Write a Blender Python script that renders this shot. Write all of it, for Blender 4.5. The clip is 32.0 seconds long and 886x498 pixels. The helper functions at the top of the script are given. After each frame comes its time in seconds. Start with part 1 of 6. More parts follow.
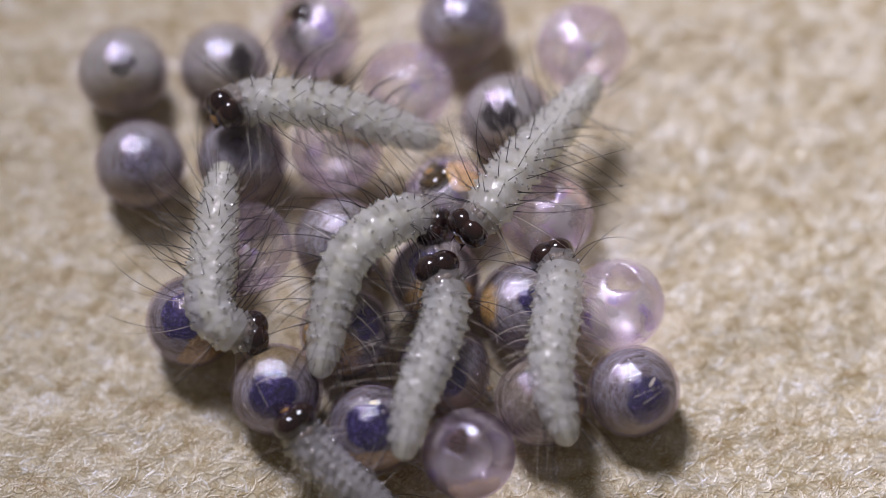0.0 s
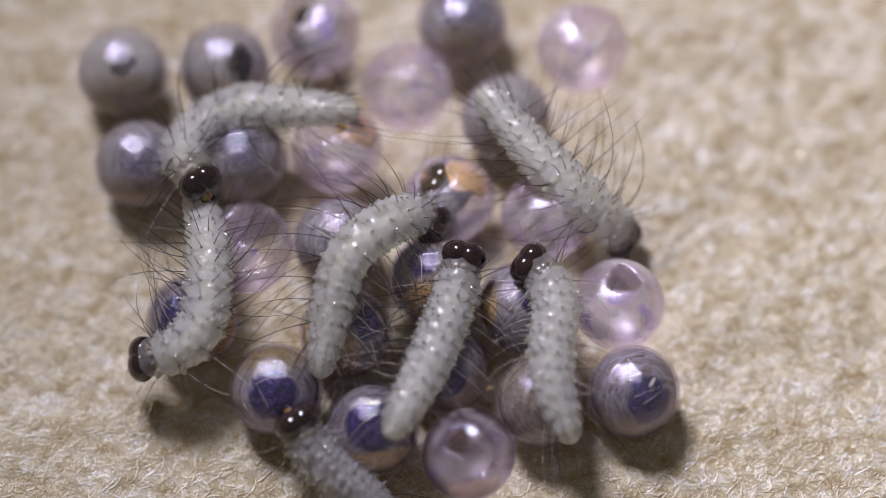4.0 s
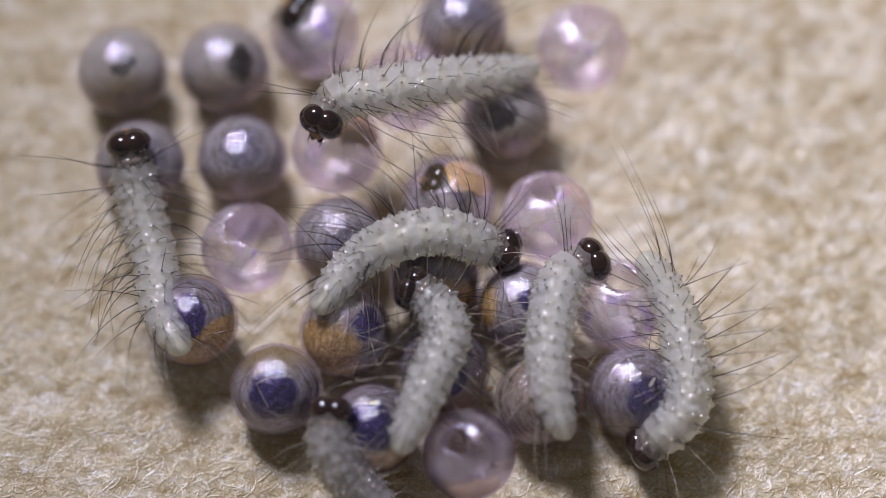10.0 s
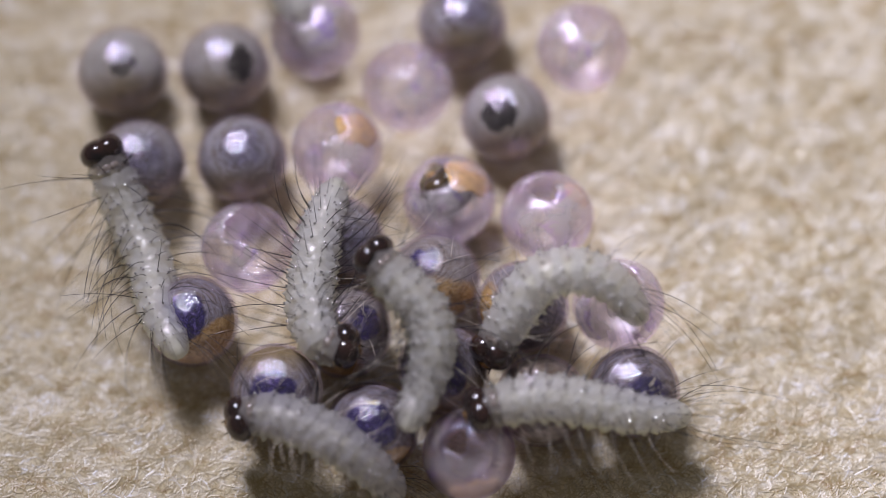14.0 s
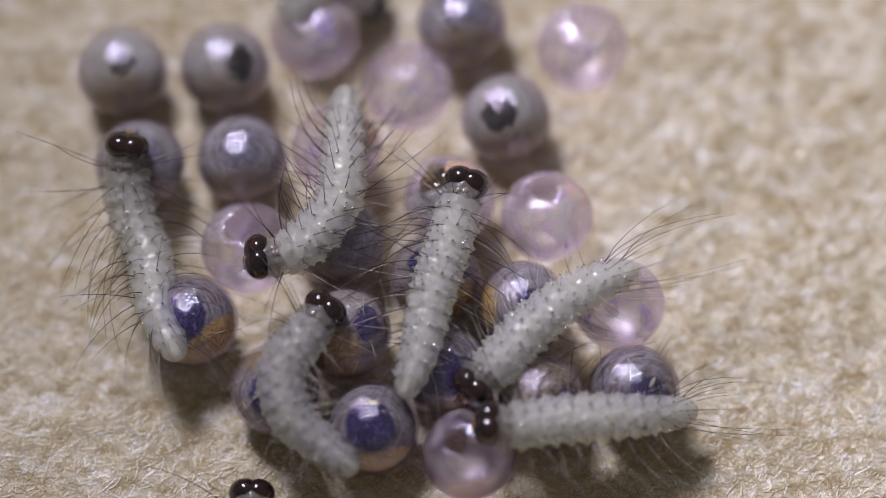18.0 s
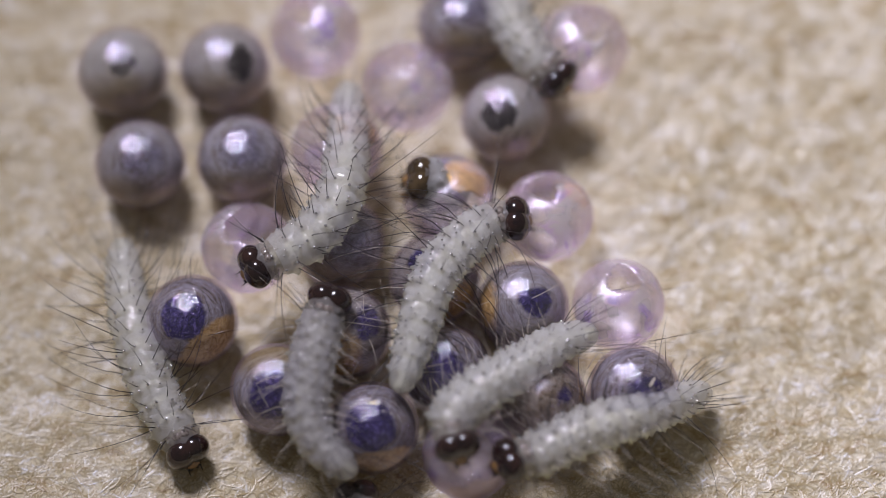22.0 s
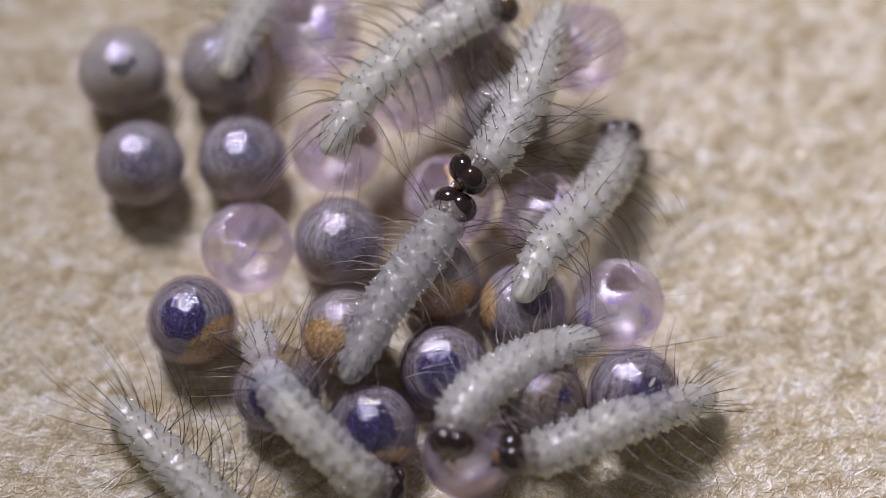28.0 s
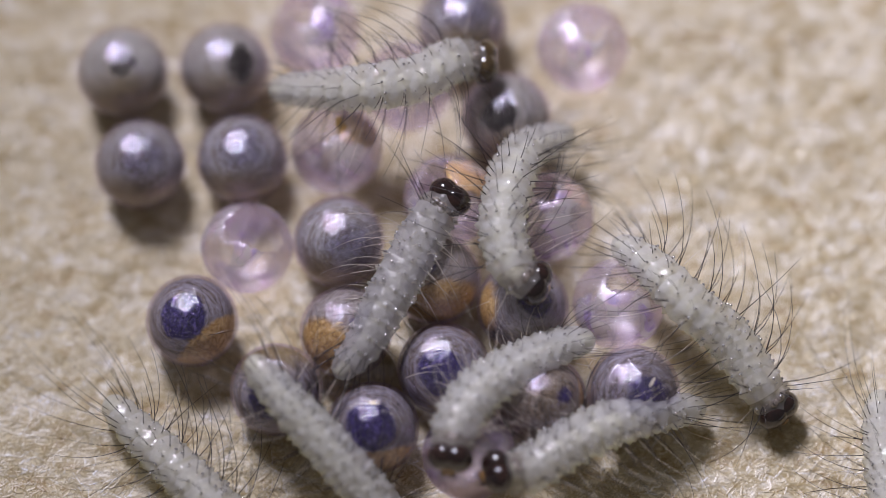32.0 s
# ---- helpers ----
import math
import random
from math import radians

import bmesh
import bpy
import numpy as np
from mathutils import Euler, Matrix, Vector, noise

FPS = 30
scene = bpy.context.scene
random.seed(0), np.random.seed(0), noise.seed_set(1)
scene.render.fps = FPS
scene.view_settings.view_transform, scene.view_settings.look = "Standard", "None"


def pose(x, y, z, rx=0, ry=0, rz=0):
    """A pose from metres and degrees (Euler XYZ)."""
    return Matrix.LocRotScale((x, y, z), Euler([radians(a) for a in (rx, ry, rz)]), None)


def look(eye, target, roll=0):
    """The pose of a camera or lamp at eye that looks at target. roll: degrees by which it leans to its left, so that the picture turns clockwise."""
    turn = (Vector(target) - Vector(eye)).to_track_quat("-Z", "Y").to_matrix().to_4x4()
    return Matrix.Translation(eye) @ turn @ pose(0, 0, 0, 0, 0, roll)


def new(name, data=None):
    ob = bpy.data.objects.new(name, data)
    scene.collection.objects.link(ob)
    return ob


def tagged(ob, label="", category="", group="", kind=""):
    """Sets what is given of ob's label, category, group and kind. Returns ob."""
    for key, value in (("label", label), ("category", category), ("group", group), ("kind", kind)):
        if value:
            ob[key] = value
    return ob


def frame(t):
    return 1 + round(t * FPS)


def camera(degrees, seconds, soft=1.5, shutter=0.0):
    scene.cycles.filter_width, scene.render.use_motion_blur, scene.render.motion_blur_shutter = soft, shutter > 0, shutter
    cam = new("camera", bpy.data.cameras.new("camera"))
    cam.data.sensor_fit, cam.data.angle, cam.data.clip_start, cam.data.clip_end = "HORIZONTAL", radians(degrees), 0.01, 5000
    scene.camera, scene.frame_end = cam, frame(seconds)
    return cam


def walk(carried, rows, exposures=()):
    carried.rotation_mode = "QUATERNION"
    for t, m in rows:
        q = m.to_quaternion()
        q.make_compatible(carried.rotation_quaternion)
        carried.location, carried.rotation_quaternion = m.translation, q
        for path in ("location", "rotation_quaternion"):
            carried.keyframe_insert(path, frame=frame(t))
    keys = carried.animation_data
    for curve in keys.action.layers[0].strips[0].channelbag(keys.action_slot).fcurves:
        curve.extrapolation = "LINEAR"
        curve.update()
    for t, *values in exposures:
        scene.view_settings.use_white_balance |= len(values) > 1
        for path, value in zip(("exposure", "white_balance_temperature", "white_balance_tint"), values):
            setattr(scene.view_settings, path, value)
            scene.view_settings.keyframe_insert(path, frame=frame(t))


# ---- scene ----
from functools import lru_cache

MM = 0.001
TILT = radians(22)          # the microscope leans this far from upright
cam = camera(8.0, 32.0, soft=0.55)
EYE = (0, -27.080 * MM, 67.026 * MM)
walk(cam, [(0, look(EYE, (0, 0, 0))), (32, look(EYE, (0, 0, 0)))], exposures=[(0, 0.0), (14.5, 0.0), (17, -0.13), (19.5, -0.11), (23.5, -0.05), (32, 0.0)])
cam.data.dof.use_dof = True
cam.data.dof.focus_distance = 71.07 * MM
cam.data.dof.aperture_fstop = 46

# ---- light: one ring lamp over the stage and a dim room ----
world = bpy.data.worlds.new("room")
scene.world = world
world.use_nodes = True
bg = world.node_tree.nodes["Background"]
bg.inputs["Color"].default_value = (0.92, 0.86, 0.82, 1)
bg.inputs["Strength"].default_value = 0.13
lamp_data = bpy.data.lights.new("microscope_lamp", "AREA")
lamp_data.shape, lamp_data.size = "DISK", 16 * MM
lamp_data.spread = radians(62)
lamp_data.energy = 0.0056
lamp_data.color = (0.99, 0.965, 1.15)
lamp = new("microscope_lamp", lamp_data)
lamp.matrix_world = look((-14 * MM, 29 * MM, 51 * MM), (15.5 * MM, -6 * MM, 0))


# ---- materials ----
def material(name):
    m = bpy.data.materials.new(name)
    m.use_nodes = True
    t = m.node_tree
    t.nodes.clear()
    out = t.nodes.new("ShaderNodeOutputMaterial")
    return m, t, out


def add(t, kind, **values):
    n = t.nodes.new("ShaderNode" + kind)
    for k, v in values.items():
        if k in n.inputs:
            n.inputs[k].default_value = v
    return n


def ramp(t, source, stops):
    r = t.nodes.new("ShaderNodeValToRGB")
    e = r.color_ramp.elements
    while len(e) < len(stops):
        e.new(0.5)
    for el, (p, c) in zip(e, stops):
        el.position, el.color = p, (*c, 1)
    t.links.new(source, r.inputs[0])
    return r.outputs[0]


def mapped(t, scale, offset_random=False):
    co = t.nodes.new("ShaderNodeTexCoord")
    mp = t.nodes.new("ShaderNodeMapping")
    mp.inputs["Scale"].default_value = scale if isinstance(scale, tuple) else (scale,) * 3
    t.links.new(co.outputs["Object"], mp.inputs["Vector"])
    if offset_random:
        info = t.nodes.new("ShaderNodeObjectInfo")
        k = t.nodes.new("ShaderNodeVectorMath")
        k.operation = "SCALE"
        k.inputs[0].default_value = (37, 19, 53)
        t.links.new(info.outputs["Random"], k.inputs["Scale"])
        t.links.new(k.outputs[0], mp.inputs["Location"])
    return mp.outputs[0]


def noise_of(t, vec, scale, detail=4, rough=0.55, distortion=0.0):
    n = add(t, "TexNoise", Scale=scale, Detail=detail, Roughness=rough, Distortion=distortion)
    t.links.new(vec, n.inputs["Vector"])
    return n.outputs["Fac"]


def mixed(t, fac, a, b, mode="MIX"):
    n = t.nodes.new("ShaderNodeMix")
    n.data_type, n.blend_type = "RGBA", mode
    for sock, v in ((n.inputs[0], fac), (n.inputs[6], a), (n.inputs[7], b)):
        if isinstance(v, (int, float)):
            sock.default_value = v
        elif isinstance(v, tuple):
            sock.default_value = (*v, 1)
        else:
            t.links.new(v, sock)
    return n.outputs[2]


def bumped(t, height, strength, distance):
    b = add(t, "Bump", Strength=strength, Distance=distance)
    t.links.new(height, b.inputs["Height"])
    return b.outputs[0]


def felt_material():
    m, t, out = material("fibrous_paper")
    v = mapped(t, 1000)
    big = noise_of(t, v, 0.7, 5, 0.6)
    mid = noise_of(t, mapped(t, (900, 1500, 1500)), 3.0, 6, 0.62, 0.6)
    fine = noise_of(t, v, 13, 5, 0.7, 1.0)
    c1 = ramp(t, mid, [(0.34, (0.74, 0.645, 0.44)), (0.44, (0.80, 0.72, 0.54)), (0.54, (0.85, 0.785, 0.635)), (0.66, (0.93, 0.89, 0.83))])
    c2 = ramp(t, big, [(0.32, (0.88, 0.84, 0.74)), (0.62, (1.0, 0.99, 0.97))])
    c3 = ramp(t, fine, [(0.3, (0.84, 0.78, 0.66)), (0.62, (1.0, 1.0, 1.0))])
    c = mixed(t, 0.85, mixed(t, 1.0, c1, c2, "MULTIPLY"), c3, "MULTIPLY")
    p = add(t, "BsdfPrincipled", Roughness=0.75)
    p.inputs["Specular IOR Level"].default_value = 0.25
    t.links.new(c, p.inputs["Base Color"])
    t.links.new(bumped(t, fine, 0.6, 0.00008), p.inputs["Normal"])
    t.links.new(p.outputs[0], out.inputs[0])
    return m


def fibre_material():
    m, t, out = material("paper_fibre")
    geo = t.nodes.new("ShaderNodeNewGeometry")
    # random tone per fibre; the last, palest stop is a glint put into the colour
    c = ramp(t, geo.outputs["Random Per Island"], [(0.0, (0.50, 0.41, 0.26)), (0.5, (0.57, 0.49, 0.34)), (0.88, (0.63, 0.56, 0.43)), (0.94, (0.80, 0.77, 0.75))])
    mid = noise_of(t, mapped(t, (900, 1500, 1500)), 3.0, 6, 0.62, 0.6)
    patch = ramp(t, mid, [(0.36, (0.68, 0.56, 0.38)), (0.45, (0.86, 0.80, 0.65)), (0.53, (0.93, 0.90, 0.82)), (0.59, (1.06, 1.06, 1.08)), (0.67, (1.12, 1.13, 1.24))])
    p = add(t, "BsdfPrincipled", Roughness=0.34)
    p.inputs["Specular IOR Level"].default_value = 0.6
    t.links.new(mixed(t, 1.0, c, patch, "MULTIPLY"), p.inputs["Base Color"])
    t.links.new(p.outputs[0], out.inputs[0])
    return m


def shell_material(name, veil, tint, gloss, rim_share, sheen=0.3, floor=0.0, gleam=0.05):
    """A thin clear egg shell: see-through, a mother-of-pearl veil whose patches also paint in bright sheen, and a
    glossy skin.
    """
    m, t, out = material(name)
    v = mapped(t, 1000, True)
    n = noise_of(t, v, 2.4, 3, 0.5, 1.4)
    n2 = noise_of(t, v, 1.7, 3, 0.5, 0.8)
    # pearl tint; its violet and pink also paint the shell's sheen as noise
    hue = ramp(t, n, [(0.34, (0.62, 0.45, 1.0)), (0.40, (0.98, 0.95, 0.94)), (0.56, (0.98, 0.94, 0.86)), (0.62, (1.0, 0.78, 0.97)), (0.70, (0.74, 0.62, 1.0))])
    fine = noise_of(t, v, 46, 3, 0.7, 1.2)
    clear = add(t, "BsdfTransparent", Color=(*tint, 1))
    bump = bumped(t, fine, 0.38, 0.000014)
    milk = add(t, "BsdfTranslucent")
    chalk = add(t, "BsdfDiffuse")
    pearl = add(t, "BsdfGlossy", Roughness=0.24)
    pearl.inputs["Color"].default_value = (0.93, 0.84, 1.0, 1)
    for s in (milk, chalk):
        t.links.new(hue, s.inputs["Color"])
    t.links.new(bump, pearl.inputs["Normal"])
    skin = add(t, "BsdfGlossy", Roughness=0.068, Color=(0.91, 0.84, 1.0, 1))
    t.links.new(bump, skin.inputs["Normal"])

    def blend(fac, a, c):
        k = t.nodes.new("ShaderNodeMixShader")
        if isinstance(fac, float):
            k.inputs[0].default_value = fac
        else:
            t.links.new(fac, k.inputs[0])
        t.links.new(a.outputs[0], k.inputs[1])
        t.links.new(c.outputs[0], k.inputs[2])
        return k

    amount = t.nodes.new("ShaderNodeMapRange")
    amount.inputs["From Min"].default_value, amount.inputs["From Max"].default_value = 0.45, 0.61
    amount.inputs["To Min"].default_value, amount.inputs["To Max"].default_value = max(floor, veil * 0.08), veil * 3.0
    t.links.new(n2, amount.inputs["Value"])
    cloth = blend(sheen, blend(0.5, milk, chalk), pearl)
    body = blend(amount.outputs[0], clear, cloth)
    rim = add(t, "LayerWeight", Blend=gloss)
    part_of = t.nodes.new("ShaderNodeMath")
    part_of.operation = "MULTIPLY_ADD"
    part_of.inputs[1].default_value, part_of.inputs[2].default_value = rim_share, gleam
    t.links.new(rim.outputs["Fresnel"], part_of.inputs[0])
    t.links.new(blend(part_of.outputs[0], body, skin).outputs[0], out.inputs[0])
    return m


def embryo_material(name, dark, tan, base, shine, grain=1.0, spot=1.0, edge=0.16, soft=0.035, ink=((0.006, 0.004, 0.024), (0.028, 0.019, 0.11), (0.18, 0.13, 0.40)), belly=((0.24, 0.125, 0.035), (0.48, 0.295, 0.10), (0.68, 0.48, 0.22))):
    """The larva rolled up in its egg: silvery coils round the pole (+Z), a dark head at the pole, on +X a tan yolk
    patch, in some kinds olive painted for underside shade.
    """
    m, t, out = material(name)
    co = t.nodes.new("ShaderNodeTexCoord")
    n = t.nodes.new("ShaderNodeVectorMath")
    n.operation = "NORMALIZE"
    t.links.new(co.outputs["Object"], n.inputs[0])
    v = mapped(t, 1000, True)
    wob = noise_of(t, v, 2.6, 5, 0.65)
    streak = noise_of(t, v, 9.0, 5, 0.7, 2.0)
    sep = t.nodes.new("ShaderNodeSeparateXYZ")
    t.links.new(n.outputs[0], sep.inputs[0])

    def math_node(op, a, b):
        k = t.nodes.new("ShaderNodeMath")
        k.operation = op
        for s, x in zip(k.inputs, (a, b)):
            if isinstance(x, (int, float)):
                s.default_value = x
            else:
                t.links.new(x, s)
        return k.outputs[0]

    z = math_node("ADD", sep.outputs["Z"], math_node("MULTIPLY", math_node("SUBTRACT", wob, 0.5), 0.38))
    x = math_node("ADD", sep.outputs["X"], math_node("MULTIPLY", math_node("SUBTRACT", wob, 0.5), 0.5))
    arcs = noise_of(t, mapped(t, (2300, 2300, 15000), True), 1.0, 6, 0.7, 1.6)
    coil = math_node("ADD", math_node("MULTIPLY", arcs, 0.65), math_node("MULTIPLY", streak, 0.35))
    skin = ramp(t, coil, [(0.38, tuple(k * max(0.04, 1 - 0.72 * grain) for k in base)), (0.45, (base[0] * (1 - 0.20 * grain), base[1] * (1 - 0.30 * grain), base[2] * (1 - 0.44 * grain))), (0.51, base), (0.60, tuple(min(1, k * (1 + 0.5 * grain)) for k in base))])
    head = ramp(t, z, [(dark - 0.02, (0, 0, 0)), (min(0.999, dark + soft), (1, 1, 1))])
    # this mask lays down real yolk, and in olive-bellied kinds the painted underside shade
    yolk = ramp(t, x, [(tan, (0, 0, 0)), (min(0.999, tan + edge), (1, 1, 1))])
    yolk_shade_colour = ramp(t, streak, list(zip((0.32, 0.48, 0.64), belly)))
    c = mixed(t, yolk, skin, yolk_shade_colour)
    head_colour = ramp(t, streak, list(zip((0.36, 0.54, 0.70), ink)))
    c = mixed(t, mixed(t, 1.0, head, (spot, spot, spot), "MULTIPLY"), c, head_colour)
    p = add(t, "BsdfPrincipled", Roughness=0.55, Metallic=shine * 0.12)
    p.inputs["Specular IOR Level"].default_value = 0.2
    t.links.new(c, p.inputs["Base Color"])
    t.links.new(bumped(t, coil, 0.5, 0.00003), p.inputs["Normal"])
    t.links.new(p.outputs[0], out.inputs[0])
    return m


def flesh_material(name, base, spot, belly, see=0.5, wet=0.6, coat_rough=0.12):
    """Milky see-through skin, yellower on the belly (-Z)."""
    m, t, out = material(name)
    v = mapped(t, 1000, True)
    n = noise_of(t, v, 6, 4, 0.6)
    fine = noise_of(t, v, 40, 3, 0.6)
    sep = t.nodes.new("ShaderNodeSeparateXYZ")
    t.links.new(mapped(t, 1000), sep.inputs[0])
    low = t.nodes.new("ShaderNodeMapRange")
    low.inputs["From Min"].default_value, low.inputs["From Max"].default_value = 0.10, -0.10
    t.links.new(sep.outputs["Z"], low.inputs["Value"])
    c = mixed(t, low.outputs[0], ramp(t, n, [(0.3, spot), (0.65, base)]), belly)
    bump = bumped(t, fine, 0.8, 0.000020)
    p = add(t, "BsdfPrincipled", Roughness=0.5)
    p.inputs["Coat Weight"].default_value = wet
    p.inputs["Coat Roughness"].default_value = coat_rough
    p.inputs["Coat IOR"].default_value = 1.5 + 0.3 * wet
    glow = add(t, "BsdfTranslucent")
    for s, k in ((p, "Base Color"), (glow, "Color")):
        t.links.new(c, s.inputs[k])
        t.links.new(bump, s.inputs["Normal"])
    clear = add(t, "BsdfTransparent", Color=(1.0, 1.0, 0.98, 1))
    milk = t.nodes.new("ShaderNodeMixShader")
    milk.inputs[0].default_value = 0.56
    t.links.new(p.outputs[0], milk.inputs[1])
    t.links.new(glow.outputs[0], milk.inputs[2])
    both = t.nodes.new("ShaderNodeMixShader")
    both.inputs[0].default_value = see
    t.links.new(milk.outputs[0], both.inputs[1])
    t.links.new(clear.outputs[0], both.inputs[2])
    t.links.new(both.outputs[0], out.inputs[0])
    return m


def plain(name, a, b, rough, scale=20, coat=0.0, spec=0.5):
    m, t, out = material(name)
    v = mapped(t, 1000, True)
    n = noise_of(t, v, scale, 4, 0.6)
    p = add(t, "BsdfPrincipled", Roughness=rough)
    p.inputs["Coat Weight"].default_value = coat
    p.inputs["Coat Roughness"].default_value = 0.06
    p.inputs["Specular IOR Level"].default_value = spec
    t.links.new(ramp(t, n, [(0.3, a), (0.7, b)]), p.inputs["Base Color"])
    t.links.new(bumped(t, n, 0.12, 0.00001), p.inputs["Normal"])
    t.links.new(p.outputs[0], out.inputs[0])
    return m


# near-white metal for beads that stand in for wet glints on the warts
def glint_bead(name, colour):
    m, t, out = material(name)
    v = mapped(t, 1000, True)
    p = add(t, "BsdfPrincipled", Roughness=0.20, Metallic=0.85)
    t.links.new(ramp(t, noise_of(t, v, 20), [(0.3, tuple(0.8 * k for k in colour)), (0.7, colour)]), p.inputs["Base Color"])
    p.inputs["IOR"].default_value = 2.0
    p.inputs["Coat Weight"].default_value = 1.0
    p.inputs["Coat IOR"].default_value = 2.0
    clear = t.nodes.new("ShaderNodeBsdfTransparent")
    k = t.nodes.new("ShaderNodeMixShader")
    k.inputs[0].default_value = 0.15
    t.links.new(p.outputs[0], k.inputs[1])
    t.links.new(clear.outputs[0], k.inputs[2])
    t.links.new(k.outputs[0], out.inputs[0])
    return m


FELT = felt_material()
FIBRE = fibre_material()
SHELL = shell_material("pearly_egg_shell", 0.02, (0.98, 0.97, 0.99), 0.34, 0.42, 0.08, 0.0, 0.14)
CLOUDY = shell_material("cloudy_egg_shell", 0.05, (0.98, 0.97, 0.98), 0.32, 0.38, 0.10, 0.0, 0.13)
EMPTY = shell_material("empty_egg_shell", 0.20, (0.995, 0.985, 0.985), 0.40, 0.22, 0.45, 0.07, 0.06)
GLASSY = shell_material("glassy_egg_shell", 0.10, (0.985, 0.97, 0.975), 0.48, 0.6, 0.3)
INK = ((0.006, 0.005, 0.005), (0.018, 0.015, 0.013), (0.08, 0.07, 0.055))
# ground tone and shade in the eggs' lower halves, painted as olive colour
OLIVE_SHADE = ((0.16, 0.115, 0.045), (0.25, 0.185, 0.085), (0.34, 0.265, 0.14))
EMBRYO = {
    "dark": embryo_material("embryo_dark", 0.80, 0.35, (0.225, 0.205, 0.235), 0.50, 1.15, 1.0, 0.5, 0.06, belly=OLIVE_SHADE),
    "grey": embryo_material("embryo_grey", 0.975, 0.12, (0.355, 0.34, 0.315), 0.0, 0.45, 0.8, 0.6, 0.02, INK, OLIVE_SHADE),
    "blue": embryo_material("embryo_blue", 0.72, 0.25, (0.29, 0.275, 0.285), 0.15, 1.0, 0.5, 0.5, 0.25, belly=OLIVE_SHADE),
    "spotted": embryo_material("embryo_spotted", 0.90, 0.12, (0.345, 0.325, 0.305), 0.0, 0.6, 1.0, 0.6, 0.035, INK, OLIVE_SHADE),
    "olive": embryo_material("embryo_olive", 0.97, 0.55, (0.24, 0.20, 0.165), 0.20, 1.1),
    "banded": embryo_material("embryo_banded", 0.80, 0.46, (0.225, 0.205, 0.235), 0.50, 1.15, 1.0, 0.09),
    "tan": embryo_material("embryo_tan", 0.93, 0.50, (0.28, 0.25, 0.24), 0.35, 0.8),
    "orange": embryo_material("embryo_orange", 0.92, 0.74, (0.29, 0.27, 0.29), 0.45, 0.7),
}
FLESH = flesh_material("larva_skin", (0.92, 0.92, 0.95), (0.84, 0.815, 0.80), (0.92, 0.90, 0.66), 0.46, 0.9, 0.06)
GUT = plain("gut_contents", (0.66, 0.63, 0.45), (0.82, 0.80, 0.64), 0.6, 9, 0.0, 0.2)
CLEAR = flesh_material("clear_larva_skin", (0.76, 0.74, 0.76), (0.60, 0.58, 0.62), (0.80, 0.79, 0.66), 0.46)
COLLAR = flesh_material("larva_collar", (0.66, 0.63, 0.60), (0.48, 0.43, 0.42), (0.76, 0.73, 0.56))
WART_GLINT = glint_bead("glinting_wart", (0.92, 0.90, 0.92))
HORN = plain("head_capsule", (0.008, 0.005, 0.007), (0.042, 0.018, 0.014), 0.16, 7, 0.8)
HORN_PALE = plain("young_head_capsule", (0.022, 0.014, 0.009), (0.10, 0.065, 0.03), 0.14, 7, 0.9)
SHIELD = plain("neck_shield", (0.10, 0.075, 0.07), (0.34, 0.29, 0.25), 0.12, 30, 1.0)
FACE = plain("face_plate", (0.15, 0.075, 0.03), (0.46, 0.27, 0.10), 0.26, 12, 0.5)
BRISTLE = plain("bristle", (0.014, 0.010, 0.013), (0.04, 0.030, 0.034), 0.35, 12)
PALE = plain("pale_bristle", (0.50, 0.42, 0.34), (0.72, 0.66, 0.58), 0.35, 12)
YOLK = plain("dried_yolk", (0.46, 0.26, 0.08), (0.80, 0.54, 0.24), 0.45, 7)
TAN_FIBRE = plain("tan_fibre", (0.55, 0.40, 0.20), (0.70, 0.52, 0.28), 0.6, 12)
CRUMB = plain("shell_crumb", (0.50, 0.33, 0.12), (0.80, 0.68, 0.44), 0.5, 22)


# ---- mesh helpers (all lengths in millimetres, turned to metres here) ----
def mesh_of(name, verts, faces, materials, which=None, smooth=True):
    me = bpy.data.meshes.new(name)
    me.from_pydata([tuple(c * MM for c in v) for v in verts], [], faces)
    for m in materials:
        me.materials.append(m)
    if which is not None:
        me.polygons.foreach_set("material_index", which)
    me.polygons.foreach_set("use_smooth", [smooth] * len(faces))
    me.update()
    return me


def part(name, me, parent, m=None, label=""):
    ob = new(name, me)
    ob.parent = parent
    if m is not None:
        ob.matrix_basis = m
    return tagged(ob, label) if label else ob


